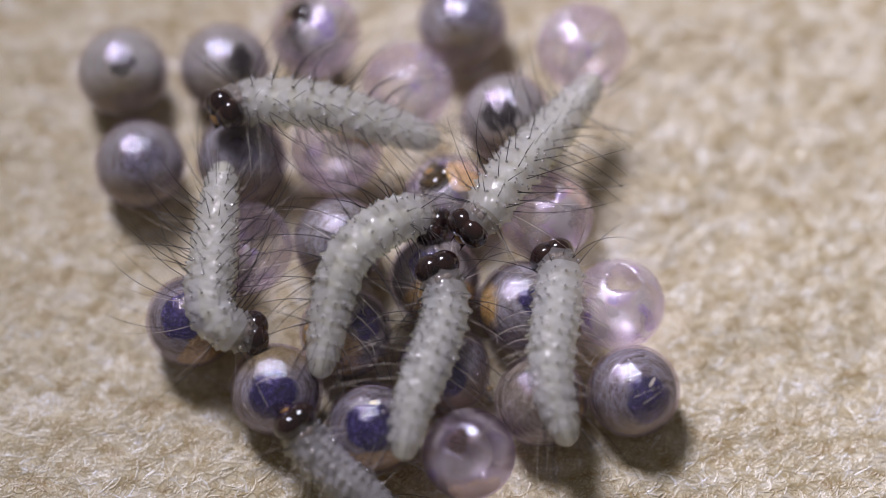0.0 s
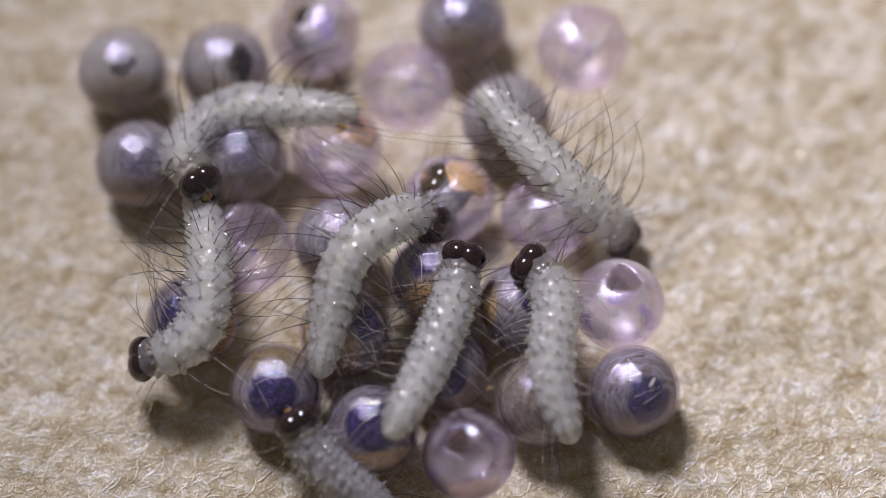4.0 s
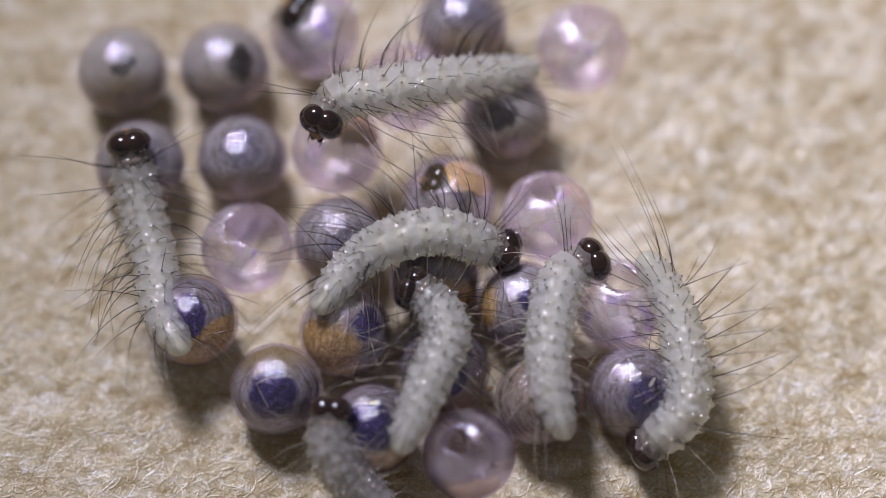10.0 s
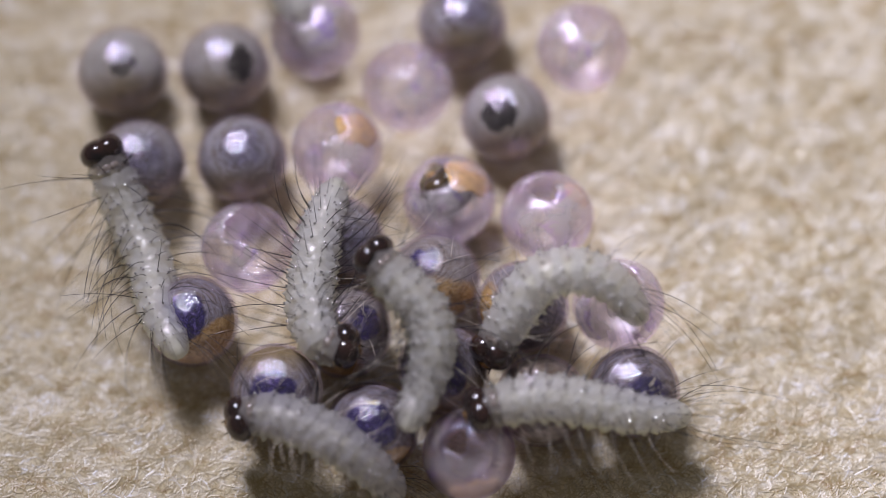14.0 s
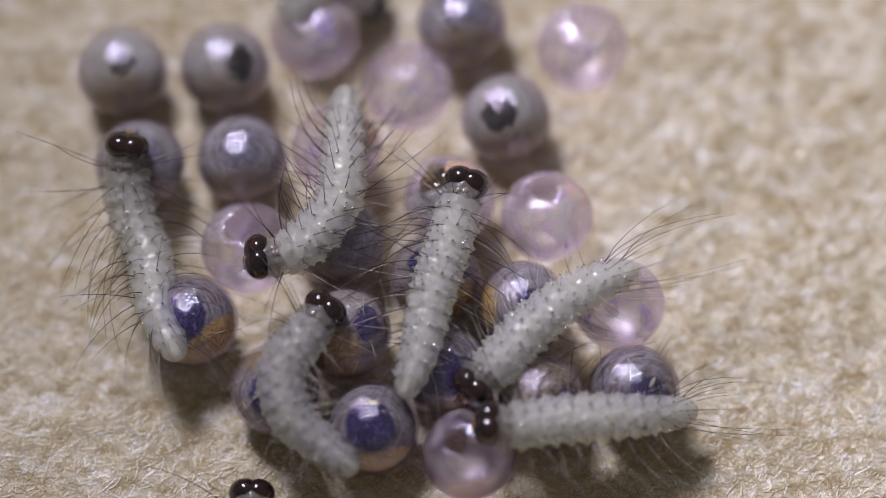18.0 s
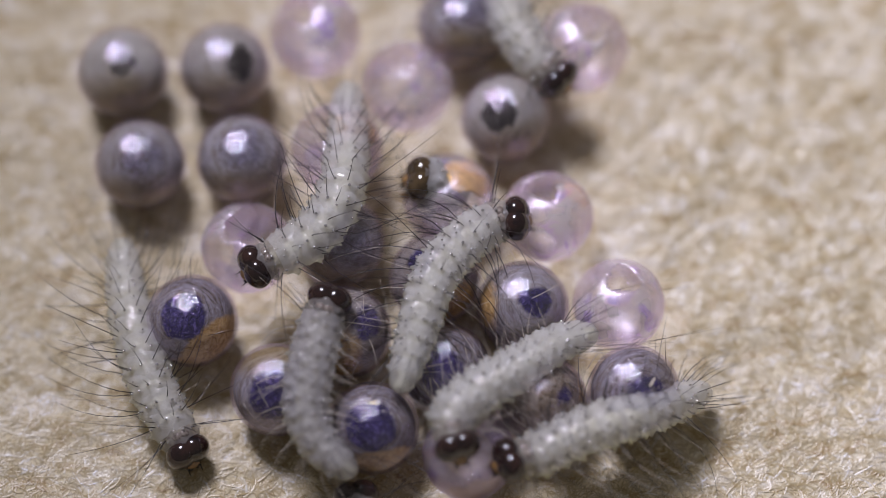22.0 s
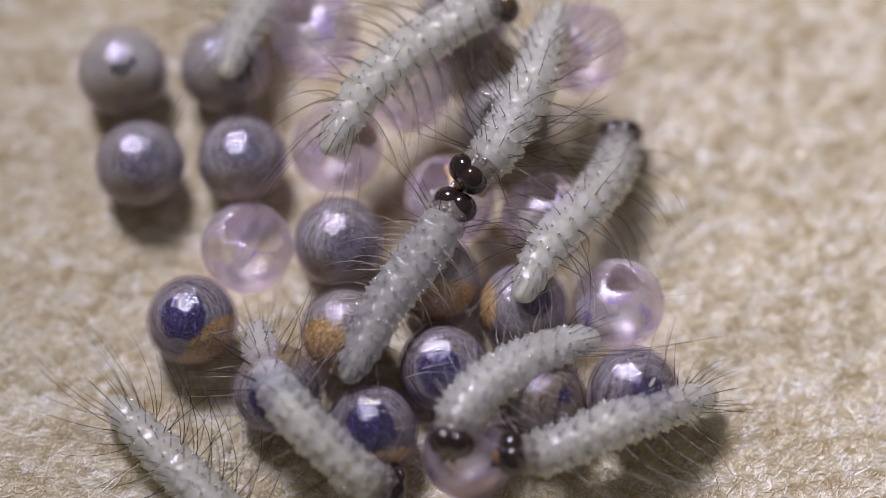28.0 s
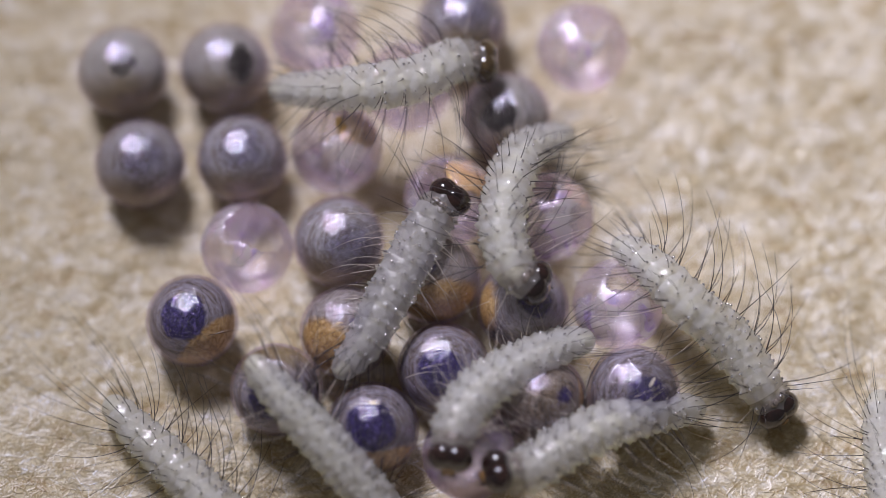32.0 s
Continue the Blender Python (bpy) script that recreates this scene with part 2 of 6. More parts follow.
class Shape:
    """Gathers vertices and faces of one mesh."""

    def __init__(self):
        self.v, self.f, self.k = [], [], []

    def rings(self, rings, kind=0, close=True):
        """Skins a row of rings (lists of points, all of one length)."""
        base, n = len(self.v), len(rings[0])
        for r in rings:
            self.v += [tuple(p) for p in r]
        for i in range(len(rings) - 1):
            for j in range(n):
                a, b = base + i * n + j, base + i * n + (j + 1) % n
                self.f.append((a, b, b + n, a + n))
                self.k.append(kind)
        if close:
            self.f.append(tuple(base + j for j in reversed(range(n))))
            self.f.append(tuple(base + (len(rings) - 1) * n + j for j in range(n)))
            self.k += [kind, kind]

    def ball(self, centre, radii, kind=0, nu=8, nv=5, turn=None):
        c, rings = Vector(centre), []
        for i in range(nv + 1):
            th = math.pi * min(max(i / nv, 0.02), 0.98)
            ring = []
            for j in range(nu):
                ph = 2 * math.pi * j / nu
                p = Vector((radii[0] * math.cos(th), radii[1] * math.sin(th) * math.cos(ph), radii[2] * math.sin(th) * math.sin(ph)))
                ring.append(c + (turn @ p if turn else p))
            rings.append(ring[::-1])
        self.rings(rings, kind)

    def hair(self, root, way, bend, length, width, kind=0, steps=5):
        p, d = Vector(root), Vector(way).normalized()
        b = Vector(bend)
        rings = []
        for i in range(steps + 1):
            u = i / steps
            r = width * (1 - 0.72 * u)
            side = d.orthogonal().normalized()
            up = d.cross(side)
            rings.append([p + r * (side * math.cos(a) + up * math.sin(a)) for a in (0, 2.094, 4.189)])
            d = (d + b / steps).normalized()
            p = p + d * (length / steps)
        self.rings(rings, kind)

    def mesh(self, name, materials, smooth=True):
        return mesh_of(name, self.v, self.f, materials, self.k, smooth)


# ---- the support: a sheet of fibrous brown paper ----
def build_ground():
    rng = np.random.default_rng(4)

    def axis(lo, hi, step, far):
        inner = list(np.arange(lo, hi + 1e-6, step))
        out, d, x = [], step, 0.0
        while x < far:
            d *= 1.5
            x += d
            out.append(x)
        return np.array([lo - o for o in reversed(out)] + inner + [hi + o for o in out])

    xs, ys = axis(-6.6, 6.6, 0.055, 260), axis(-5.2, 6.2, 0.055, 260)
    verts = []
    for y in ys:
        for x in xs:
            p = Vector((x, y, 0))
            h = 0.10 * noise.noise(p * 0.9) + 0.05 * noise.noise(p * 2.6 + Vector((9, 4, 2))) + 0.03 * noise.noise(p * 7.0)
            edge = max(0.0, 1 - max(abs(x) / 12, abs(y) / 12))
            verts.append((x, y, h * edge - 0.05))
    nx, ny = len(xs), len(ys)
    faces = [(j * nx + i, j * nx + i + 1, (j + 1) * nx + i + 1, (j + 1) * nx + i) for j in range(ny - 1) for i in range(nx - 1)]
    ob = new("ground", mesh_of("ground", verts, faces, [FELT]))
    tagged(ob, "sheet of rough tan fibrous paper under the eggs", "ground", kind="structure")
    # felted fibres that follow the swell of the sheet
    def swell(x, y):
        p = Vector((x, y, 0))
        h = 0.10 * noise.noise(p * 0.9) + 0.05 * noise.noise(p * 2.6 + Vector((9, 4, 2))) + 0.03 * noise.noise(p * 7.0)
        return h * max(0.0, 1 - max(abs(x) / 12, abs(y) / 12)) - 0.05

    s = Shape()
    for k in range(52000):
        x, y = rng.uniform(-6.2, 6.2), rng.uniform(-4.4, 4.6)
        a, curl = rng.normal(0.2, 0.8), rng.normal(0, 1.0)
        thick, step, sunk = rng.uniform(0.004, 0.012), rng.uniform(0.035, 0.10), rng.uniform(0.1, 0.9)
        rings = []
        for i in range(5):
            z = swell(x, y) + 0.010 * (1 - sunk) - 0.010 * (i in (0, 4))
            side = Vector((-math.sin(a), math.cos(a), 0))
            r = thick * (0.5 if i in (0, 4) else 1.0)
            c = Vector((x, y, z))
            rings.append([c + side * r, c + Vector((0, 0, 0.16 * r)), c - side * r])
            x, y, a = x + step * math.cos(a), y + step * math.sin(a), a + curl * 0.4
        s.rings(rings)
    ob = new("paper_fibres", s.mesh("paper_fibres", [FIBRE], smooth=False))
    tagged(ob, "loose pale fibres felted into the tan paper", "fibres", kind="stuff")


build_ground()

# ---- the eggs ----
R_EGG = 0.525
Z_EGG = 0.485


@lru_cache(None)
def sphere(radius, squash, flat=0.0):
    s, rings = Shape(), []
    for i in range(33):
        th = math.pi * min(max(i / 32, 0.004), 0.996)
        rings.append([(radius * math.sin(th) * math.cos(2 * math.pi * j / 48), radius * math.sin(th) * math.sin(2 * math.pi * j / 48), squash * radius * math.cos(th)) for j in range(48)][::-1])
    s.rings(rings)
    return s


def shell_mesh(material_, hole, seed):
    """A shell of a thin wall; hole is the polar angle (degrees) of a torn opening round +Z, 0 for none."""
    s, n = Shape(), 48
    rng = np.random.default_rng(seed)
    if not hole:
        b = sphere(R_EGG, 0.98)
        return mesh_of("shell", b.v, b.f, [material_])
    jag = [hole * (1 + 0.16 * math.sin(3 * 6.283 * j / n + seed) + 0.08 * rng.normal()) for j in range(n)]
    rings = []
    for r, order in ((R_EGG, range(25)), (R_EGG - 0.014, reversed(range(25)))):
        for i in order:
            ring = []
            for j in range(n):
                th = math.pi * 0.996 + (radians(jag[j]) - math.pi * 0.996) * (i / 24)
                ring.append((r * math.sin(th) * math.cos(6.2832 * j / n), r * math.sin(th) * math.sin(6.2832 * j / n), r * math.cos(th) * 0.98))
            rings.append(ring)
    s.rings(rings)
    return s.mesh("shell", [material_])


def facing(u, v):
    """A direction given by its share to the right and upwards as the microscope looks."""
    w = math.sqrt(max(0.0, 1 - u * u - v * v))
    return Vector((u, v * math.cos(TILT) - w * math.sin(TILT), v * math.sin(TILT) + w * math.cos(TILT)))


def turn_to(pole, side):
    z = pole.normalized()
    x = (side - side.dot(z) * z)
    x = x.normalized() if x.length > 1e-4 else z.orthogonal().normalized()
    return Matrix((x, z.cross(x), z)).transposed().to_4x4()


SHELLS = {}
CORES = {}


def egg(x, y, kind, pole, side, label, hole=0, size=1.0):
    base = new("egg")
    base.location = (x * MM, y * MM, 0)
    tagged(base, label, "egg", group="moth eggs on the paper")
    t = turn_to(facing(*pole), facing(*side))
    place = Matrix.Translation((0, 0, Z_EGG * MM)) @ t
    look_of = GLASSY if kind == "glassy" else EMPTY if kind == "empty" else (CLOUDY if kind == "grey" else SHELL)
    key = (look_of.name, hole)
    if key not in SHELLS:
        SHELLS[key] = shell_mesh(look_of, hole, 3 + len(SHELLS))
    sh = part("shell", SHELLS[key], base, place, "thin pearly transparent shell")
    sh.scale = (size,) * 3
    sh.visible_shadow = False
    if kind not in ("empty", "glassy"):
        if kind not in CORES:
            b = sphere(0.484, 0.98)
            CORES[kind] = mesh_of("embryo", b.v, b.f, [EMBRYO[kind]])
        co = part("embryo", CORES[kind], base, place, "rolled-up larva showing through the shell")
        co.scale = (size,) * 3
    return base


def yolk_mesh(wide=34):
    """An uneven cap of dried yolk that lines the shell round +Z."""
    s, rings, n = Shape(), [], 28
    for r, order in ((0.502, range(9)), (0.478, reversed(range(9)))):
        for i in order:
            ring = []
            for j in range(n):
                a = 6.2832 * j / n
                th = radians(wide * (1 + 0.18 * math.sin(2 * a + 1) + 0.10 * math.sin(5 * a))) * max(i, 0.15) / 8
                ring.append((r * math.sin(th) * math.cos(a), r * math.sin(th) * math.sin(a), r * math.cos(th)))
            rings.append(ring[::-1] if r > 0.49 else ring[::-1])
    s.rings(rings)
    return s.mesh("yolk_patch", [YOLK])


PEARL = "grey pearly moth egg with a round dark spot"
DARK = "silvery moth egg with a dark head showing through"
TAN = "silvery moth egg with a tan patch, on brown paper"
HOLLOW = "empty iridescent lilac egg shell on the paper"
egg(-3.67, 1.99, "grey", (0.10, 0.22), (0.1, -0.95), PEARL)
egg(-2.50, 2.04, "spotted", (0.42, 0.12), (0.2, -0.9), PEARL)
egg(-1.47, 2.47, "empty", (-0.35, 0.55), (1, 0), "lilac pearly egg from which a larva hatches", 22)
egg(0.22, 2.59, "blue", (0.10, 0.40), (0.1, -0.9), PEARL)
egg(1.60, 2.30, "empty", (0.20, 0.55), (1, 0), HOLLOW, 24)
egg(-0.41, 1.81, "empty", (-0.20, 0.65), (1, 0), HOLLOW, 20)
egg(0.72, 1.42, "spotted", (-0.15, 0.06), (0.2, -0.9), PEARL)
egg(-3.45, 0.85, "blue", (0.10, 0.12), (0.05, -0.95), PEARL)
egg(-2.29, 0.91, "blue", (0.05, 0.20), (0.05, -0.95), PEARL)
hatched = egg(-1.21, 1.04, "empty", (-0.45, 0.50), (1, 0), "empty lilac egg shell with an orange patch", 34)
part("yolk_patch", yolk_mesh(30), hatched, Matrix.Translation((0, 0, Z_EGG * MM)) @ turn_to(facing(0.55, 0.45), Vector((1, 0, 0))), "orange yolk remnant")
hatching = egg(0.07, 0.41, "empty", (-0.35, 0.50), (1, 0), "grey egg with a bright orange patch, larva hatching", 21)
part("yolk_patch", yolk_mesh(), hatching, Matrix.Translation((0, 0, Z_EGG * MM)) @ turn_to(facing(0.55, 0.56), Vector((1, 0, 0))), "bright orange yolk remnant")
hatched = egg(1.18, 0.20, "empty", (-0.10, 0.70), (1, 0), "empty lilac egg shell with an orange edge", 22)
part("yolk_patch", yolk_mesh(20), hatched, Matrix.Translation((0, 0, Z_EGG * MM)) @ turn_to(facing(0.72, 0.52), Vector((1, 0, 0))), "orange yolk remnant")
egg(-2.22, -0.18, "empty", (0.25, 0.58), (1, 0), "torn open empty lilac egg shell", 40)
egg(-1.18, -0.11, "blue", (0.35, -0.10), (0.0, -0.95), DARK)
egg(-0.09, -0.56, "tan", (-0.30, 0.50), (0.1, -0.75), TAN)
egg(1.98, -0.87, "empty", (0.10, 0.60), (1, 0), HOLLOW, 21)
egg(0.90, -0.90, "orange", (0.30, 0.15), (-0.70, 0.10), "silvery egg with an orange patch and dark spot")
egg(-2.83, -1.07, "banded", (-0.22, 0.12), (0.45, -0.62), TAN)
egg(-1.10, -1.21, "tan", (0.55, 0.30), (-0.25, -0.45), TAN)
egg(0.01, -1.65, "dark", (-0.10, -0.05), (0.5, -0.8), DARK)
egg(-1.87, -1.90, "dark", (-0.10, -0.12), (-0.1, 0.95), DARK)
egg(-0.79, -2.36, "banded", (-0.02, 0.02), (0.05, -0.72), TAN)
hatched = egg(0.29, -2.67, "glassy", (-0.30, 0.30), (1, 0), "transparent hatched egg shell with a dark hole", 16)
part("yolk_patch", yolk_mesh(30), hatched, Matrix.Translation((0, 0, Z_EGG * MM)) @ turn_to(facing(0.15, -0.90), Vector((1, 0, 0))), "brown yolk remnant")
egg(1.10, -2.03, "olive", (0.45, 0.10), (0.5, 0.1), "brownish glassy moth egg with coils showing through")
egg(2.14, -1.92, "dark", (0.38, -0.22), (0.2, -0.95), DARK)


# ---- crumbs of shell and loose hairs ----
def crumb_mesh(seed, size):
    """A bent, torn flake of egg shell."""
    rng = np.random.default_rng(seed)
    s, n, rings = Shape(), 9, []
    edge = [size * rng.uniform(0.6, 1.1) for _ in range(n)]
    for lift in (0.0, 0.012):
        for share in ((1.0, 0.55, 0.08) if lift else (0.08, 0.55, 1.0)):
            rings.append([(edge[j] * share * math.cos(6.2832 * j / n), 0.7 * edge[j] * share * math.sin(6.2832 * j / n), lift + 0.5 * size * share * share * math.sin(6.2832 * j / n + seed)) for j in range(n)])
    s.rings(rings)
    return s.mesh("shell_crumb", [CRUMB])


for i, (x, y, z, size) in enumerate([(-0.76, -2.22, 0.93, 0.055), (-0.66, -2.64, 0.6, 0.05), (-2.38, -1.6, 0.03, 0.045), (1.8, -1.97, 0.55, 0.06), (0.86, -1.68, 0.62, 0.05), (-0.72, -2.72, 0.42, 0.07), (2.62, -1.91, 0.04, 0.05), (-1.16, -1.31, 0.93, 0.06), (0.52, -1.85, 0.4, 0.05)]):
    flake = new("shell_crumb", crumb_mesh(40 + i, size))
    flake.matrix_basis = pose(x * MM, y * MM, z * MM, 20 * math.sin(i * 2.1), 25 * math.cos(i * 1.3), 70 * i)
    tagged(flake, "tiny torn amber flake of egg shell", "crumb", group="shell crumbs")

for i, (x, y, z, turn, rise, length) in enumerate([(-2.22, -2.4, -0.02, 80, 1.1, 0.42), (-2.33, -1.29, 0.05, -20, 0.15, 0.45), (0.8, -2.55, 0.35, 40, 0.2, 0.42), (-0.6, -1.1, 0.55, 100, 0.3, 0.5), (-0.86, -1.35, 0.8, -60, 0.2, 0.45), (-1.02, -1.77, 0.6, 70, 0.5, 0.55), (0.34, -1.1, 0.55, 120, 0.6, 0.5), (0.62, -1.4, 0.5, 95, 0.7, 0.48), (-1.3, -1.5, 0.6, 15, 0.3, 0.4), (0.4, -2, 0.62, 150, 0.5, 0.4), (1.62, -1.73, 0.7, 60, 0.7, 0.36), (-0.42, -1.88, 0.8, 20, 0.6, 0.5)]):
    s = Shape()
    s.hair((0, 0, 0), (1, 0, rise), (0.1, 0.6 * math.sin(i), -0.4), length, 0.005, steps=8)
    strand = new("loose_hair", s.mesh("loose_hair", [PALE]))
    strand.matrix_basis = pose(x * MM, y * MM, z * MM, 0, 0, turn)
    tagged(strand, "loose pale hair standing between the eggs", "hair", group="loose hairs")

# fine hairs and one pale flake that cling to the front eggs
CLING = [(-2.83, -1.07), (-1.10, -1.21), (0.01, -1.65), (-1.87, -1.90), (-0.79, -2.36), (1.10, -2.03), (2.14, -1.92), (0.90, -0.90), (-0.09, -0.56), (0.29, -2.67)]
rng = np.random.default_rng(77)
for i in range(30):
    x, y = CLING[i % len(CLING)]
    out = facing(rng.uniform(-0.75, 0.75), rng.uniform(-0.35, 0.6))
    way = (out.orthogonal().normalized() + out.cross(out.orthogonal()).normalized() * rng.normal(0, 1.2)).normalized()
    s = Shape()
    s.hair((0, 0, 0), way + out * rng.uniform(0.05, 0.7), -out * rng.uniform(0.3, 1.0) + Vector(rng.normal(0, 0.3, 3)), rng.uniform(0.22, 0.55), 0.0042, steps=8)
    strand = new("loose_hair", s.mesh("loose_hair", [BRISTLE if i % 4 == 0 else PALE]))
    strand.location = (Vector((x, y, Z_EGG)) + out * (R_EGG * 0.985)) * MM
    tagged(strand, "short dark hair clinging to an egg" if i % 4 == 0 else "fine pale hair clinging to an egg", "hair", group="loose hairs")
flake = new("shell_crumb", crumb_mesh(71, 0.065))
out = facing(0.36, 0.20)
flake.matrix_basis = Matrix.Translation((Vector((2.14, -1.92, Z_EGG)) + out * (R_EGG + 0.01)) * MM) @ out.to_track_quat("Z", "Y").to_matrix().to_4x4() @ Matrix.Diagonal((1.3, 0.4, 0.6, 1))
flake.data.materials.clear()
flake.data.materials.append(PALE)
tagged(flake, "pale splinter of shell lying on a silvery egg", "crumb", group="shell crumbs")

s = Shape()
s.hair((2.75, 2.70, -0.03), (1, -0.25, 0.02), (0, 0.35, -0.05), 1.75, 0.022, steps=14)
strand = new("long_fibre", s.mesh("long_fibre", [TAN_FIBRE]))
tagged(strand, "long tan fibre lying on the paper", "fibre")


# ---- the larvae ----
N_SEG = 12


def segment_mesh(seed, flesh, tail=False):
    """One plump body ring drawn out into pointed lumps; +X to the head, +Z the back."""
    s, n, m = Shape(), 56, 18
    rng = np.random.default_rng(seed)
    lumps = []
    for x, angles, size in ((0.03, (-112, -88, -64, -39, -13, 13, 39, 64, 88, 112), 0.050), (-0.09, (-100, -76, -52, -26, 0, 26, 52, 76, 100), 0.026)):
        for a in angles:
            if not (tail and (abs(a) > 75 or x < 0)):
                lumps.append((x + rng.normal(0, 0.022) + (0.028 if x > 0 and len(lumps) % 2 else -0.012), radians(a + rng.normal(0, 5)), size * rng.uniform(0.4, 1.1) * (1.4 if abs(a) > 70 else 1.05), rng.uniform(0.025, 0.040)))
    ph = rng.uniform(0, 6.28, 4)
    rings = []
    for i in range(m + 1):
        u = -1 + 2 * i / m
        r = 0.247 * (1 - 0.06 * abs(u) ** 3.0)
        if tail and u < 0.2:
            r = 0.250 * math.sqrt(max(0.03, 1 - ((0.2 - u) / 1.2) ** 2.4))
        ring = []
        for j in range(n):
            a = 2 * math.pi * j / n
            rise = 0.004 * math.sin(3 * a + ph[0]) + 0.004 * math.sin(7 * a + ph[1] + 4 * u)
            for x, b, high, wide in lumps:
                off = math.hypot(0.18 * u - x, 0.25 * ((math.pi / 2 - a - b + math.pi) % (2 * math.pi) - math.pi)) / wide
                if off < 2.5:
                    rise += high * math.exp(-off ** 1.6)
            ring.append((0.180 * u, (r + rise) * math.cos(a), (r + rise) * math.sin(a) * (0.95 if math.sin(a) > 0 else 0.86)))
        rings.append(ring[::-1])
    s.rings(rings, close=tail)
    # beads added on the wart tips, sized as the glints they imitate
    for x, b, high, wide in lumps:
        if abs(b) < 1.4 and high > 0.022 and rng.random() < 0.85:
            g = rng.uniform(0.011, 0.021)
            s.ball((x, (0.242 + high) * math.sin(b), (0.230 + high) * math.cos(b)), (g, g, g), 1, 7, 5)
    s.rings([[(0.180 * u, 0.115 * math.cos(0.524 * j), 0.105 * math.sin(0.524 * j) - 0.035) for j in range(12)][::-1] for u in (-0.8, 0.0, 0.8)], 2)
    return s.mesh("body_segment", [flesh, WART_GLINT, GUT])


def tuft_mesh(seed, lean, long, half, soft=False):
    """One side's bristles of a body ring: long ones out from the flank, short ones on the back."""
    s = Shape()
    rng = np.random.default_rng(100 + seed)
    for a, n, lo, hi in ((98, 1, 0.6, 1.0), (80, 1, 0.8, 1.25), (56, 1, 0.65, 1.15), (44, 1, 0.22, 0.55), (15, 1, 0.18, 0.45)):
        for k in range(n):
            b = radians(half * (a + rng.normal(0, 5)))
            out = Vector((0, math.sin(b), math.cos(b)))
            size = rng.uniform(lo, hi) * long
            if a == 15 and rng.random() < 0.35 and not soft:
                size = rng.uniform(0.4, 0.7) * long
            way = out + Vector((lean + rng.normal(-0.05, 0.22), rng.normal(0, 0.12), rng.normal(0.1, 0.12)))
            bend = Vector((lean * 1.2 + rng.normal(-0.55, 0.32), 0.15 * half + rng.normal(0, 0.2), rng.normal(-0.45, 0.32))) * (0.5 + size)
            pale = (a > 90 and rng.random() < 0.75) or (soft and rng.random() < 0.7)
            if soft:
                size *= 0.55
            s.hair(out * 0.255 + Vector((rng.normal(0, 0.015), 0, 0)), way, bend, size, 0.0064 * (0.66 if soft or pale else 1.0), 1 if pale else 0, 6)
    return s.mesh("hair_tuft", [BRISTLE, PALE])


def head_mesh(horn):
    s = Shape()
    for y in (-1, 1):
        t = Matrix.Rotation(y * 0.25, 3, "X")
        s.ball((0.015, y * 0.080, 0.015), (0.160, 0.182, 0.205), 0, 22, 14, t)
    s.ball((-0.01, 0, -0.01), (0.150, 0.17, 0.175), 0, 18, 12)
    return s.mesh("head", [horn])


def shield_mesh():
    s = Shape()
    for y in (-1, 1):
        s.ball((0.05, y * 0.055, 0.205), (0.055, 0.075, 0.040), 0, 12, 8, Matrix.Rotation(-y * 0.3, 3, "X"))
        s.ball((0.02, y * 0.14, 0.185), (0.02, 0.02, 0.02), 0, 8, 5)
    return s.mesh("neck_shield", [SHIELD])


def face_mesh():
    s = Shape()
    s.ball((0.095, 0, -0.085), (0.096, 0.098, 0.115), 0, 16, 10)
    return s.mesh("face_plate", [FACE])


def mandible_mesh():
    s = Shape()
    for y in (-1, 1):
        s.ball((0.135, y * 0.04, -0.18), (0.045, 0.036, 0.055), 0, 10, 6)
    return s.mesh("mandibles", [HORN])


def antenna_mesh():
    s = Shape()
    s.hair((0.11, 0, 0), (0.7, 0, -0.3), (0, 0, -0.4), 0.14, 0.016)
    return s.mesh("antenna", [HORN])


def leg_mesh(kind):
    s = Shape()
    if kind == "leg":
        s.hair((0, 0, 0), (0.25, 0.45, -1), (0.6, -0.5, 0), 0.20, 0.034)
        return s.mesh("leg", [FACE])
    s.ball((0, 0, -0.055), (0.060, 0.060, 0.095), 0, 10, 6)
    s.ball((0, 0, -0.135), (0.045, 0.052, 0.030), 0, 10, 5)
    return s.mesh("proleg", [FLESH])


SEGMENTS = [segment_mesh(i, FLESH) for i in range(3)]
CLEAR_SEGMENTS = [segment_mesh(i, CLEAR) for i in range(3)]
TAIL, CLEAR_TAIL = segment_mesh(5, FLESH, True), segment_mesh(5, CLEAR, True)
NECK = segment_mesh(7, COLLAR)
TUFTS = {h: [tuft_mesh(10 * i + h, -0.10, 1.1, h) for i in range(5)] for h in (-1, 1)}
SOFT_TUFTS = {h: [tuft_mesh(10 * i + h + 50, -0.10, 1.0, h, True) for i in range(5)] for h in (-1, 1)}
FRONT_TUFT = {h: tuft_mesh(80 + h, 0.45, 1.0, h) for h in (-1, 1)}
REAR_TUFT = {h: tuft_mesh(90 + h, -0.85, 1.4, h) for h in (-1, 1)}
HEAD, YOUNG_HEAD, FACE_ME, MANDIBLES, ANTENNA = head_mesh(HORN), head_mesh(HORN_PALE), face_mesh(), mandible_mesh(), antenna_mesh()
SHIELD_ME = shield_mesh()
LEG, PROLEG = leg_mesh("leg"), leg_mesh("proleg")


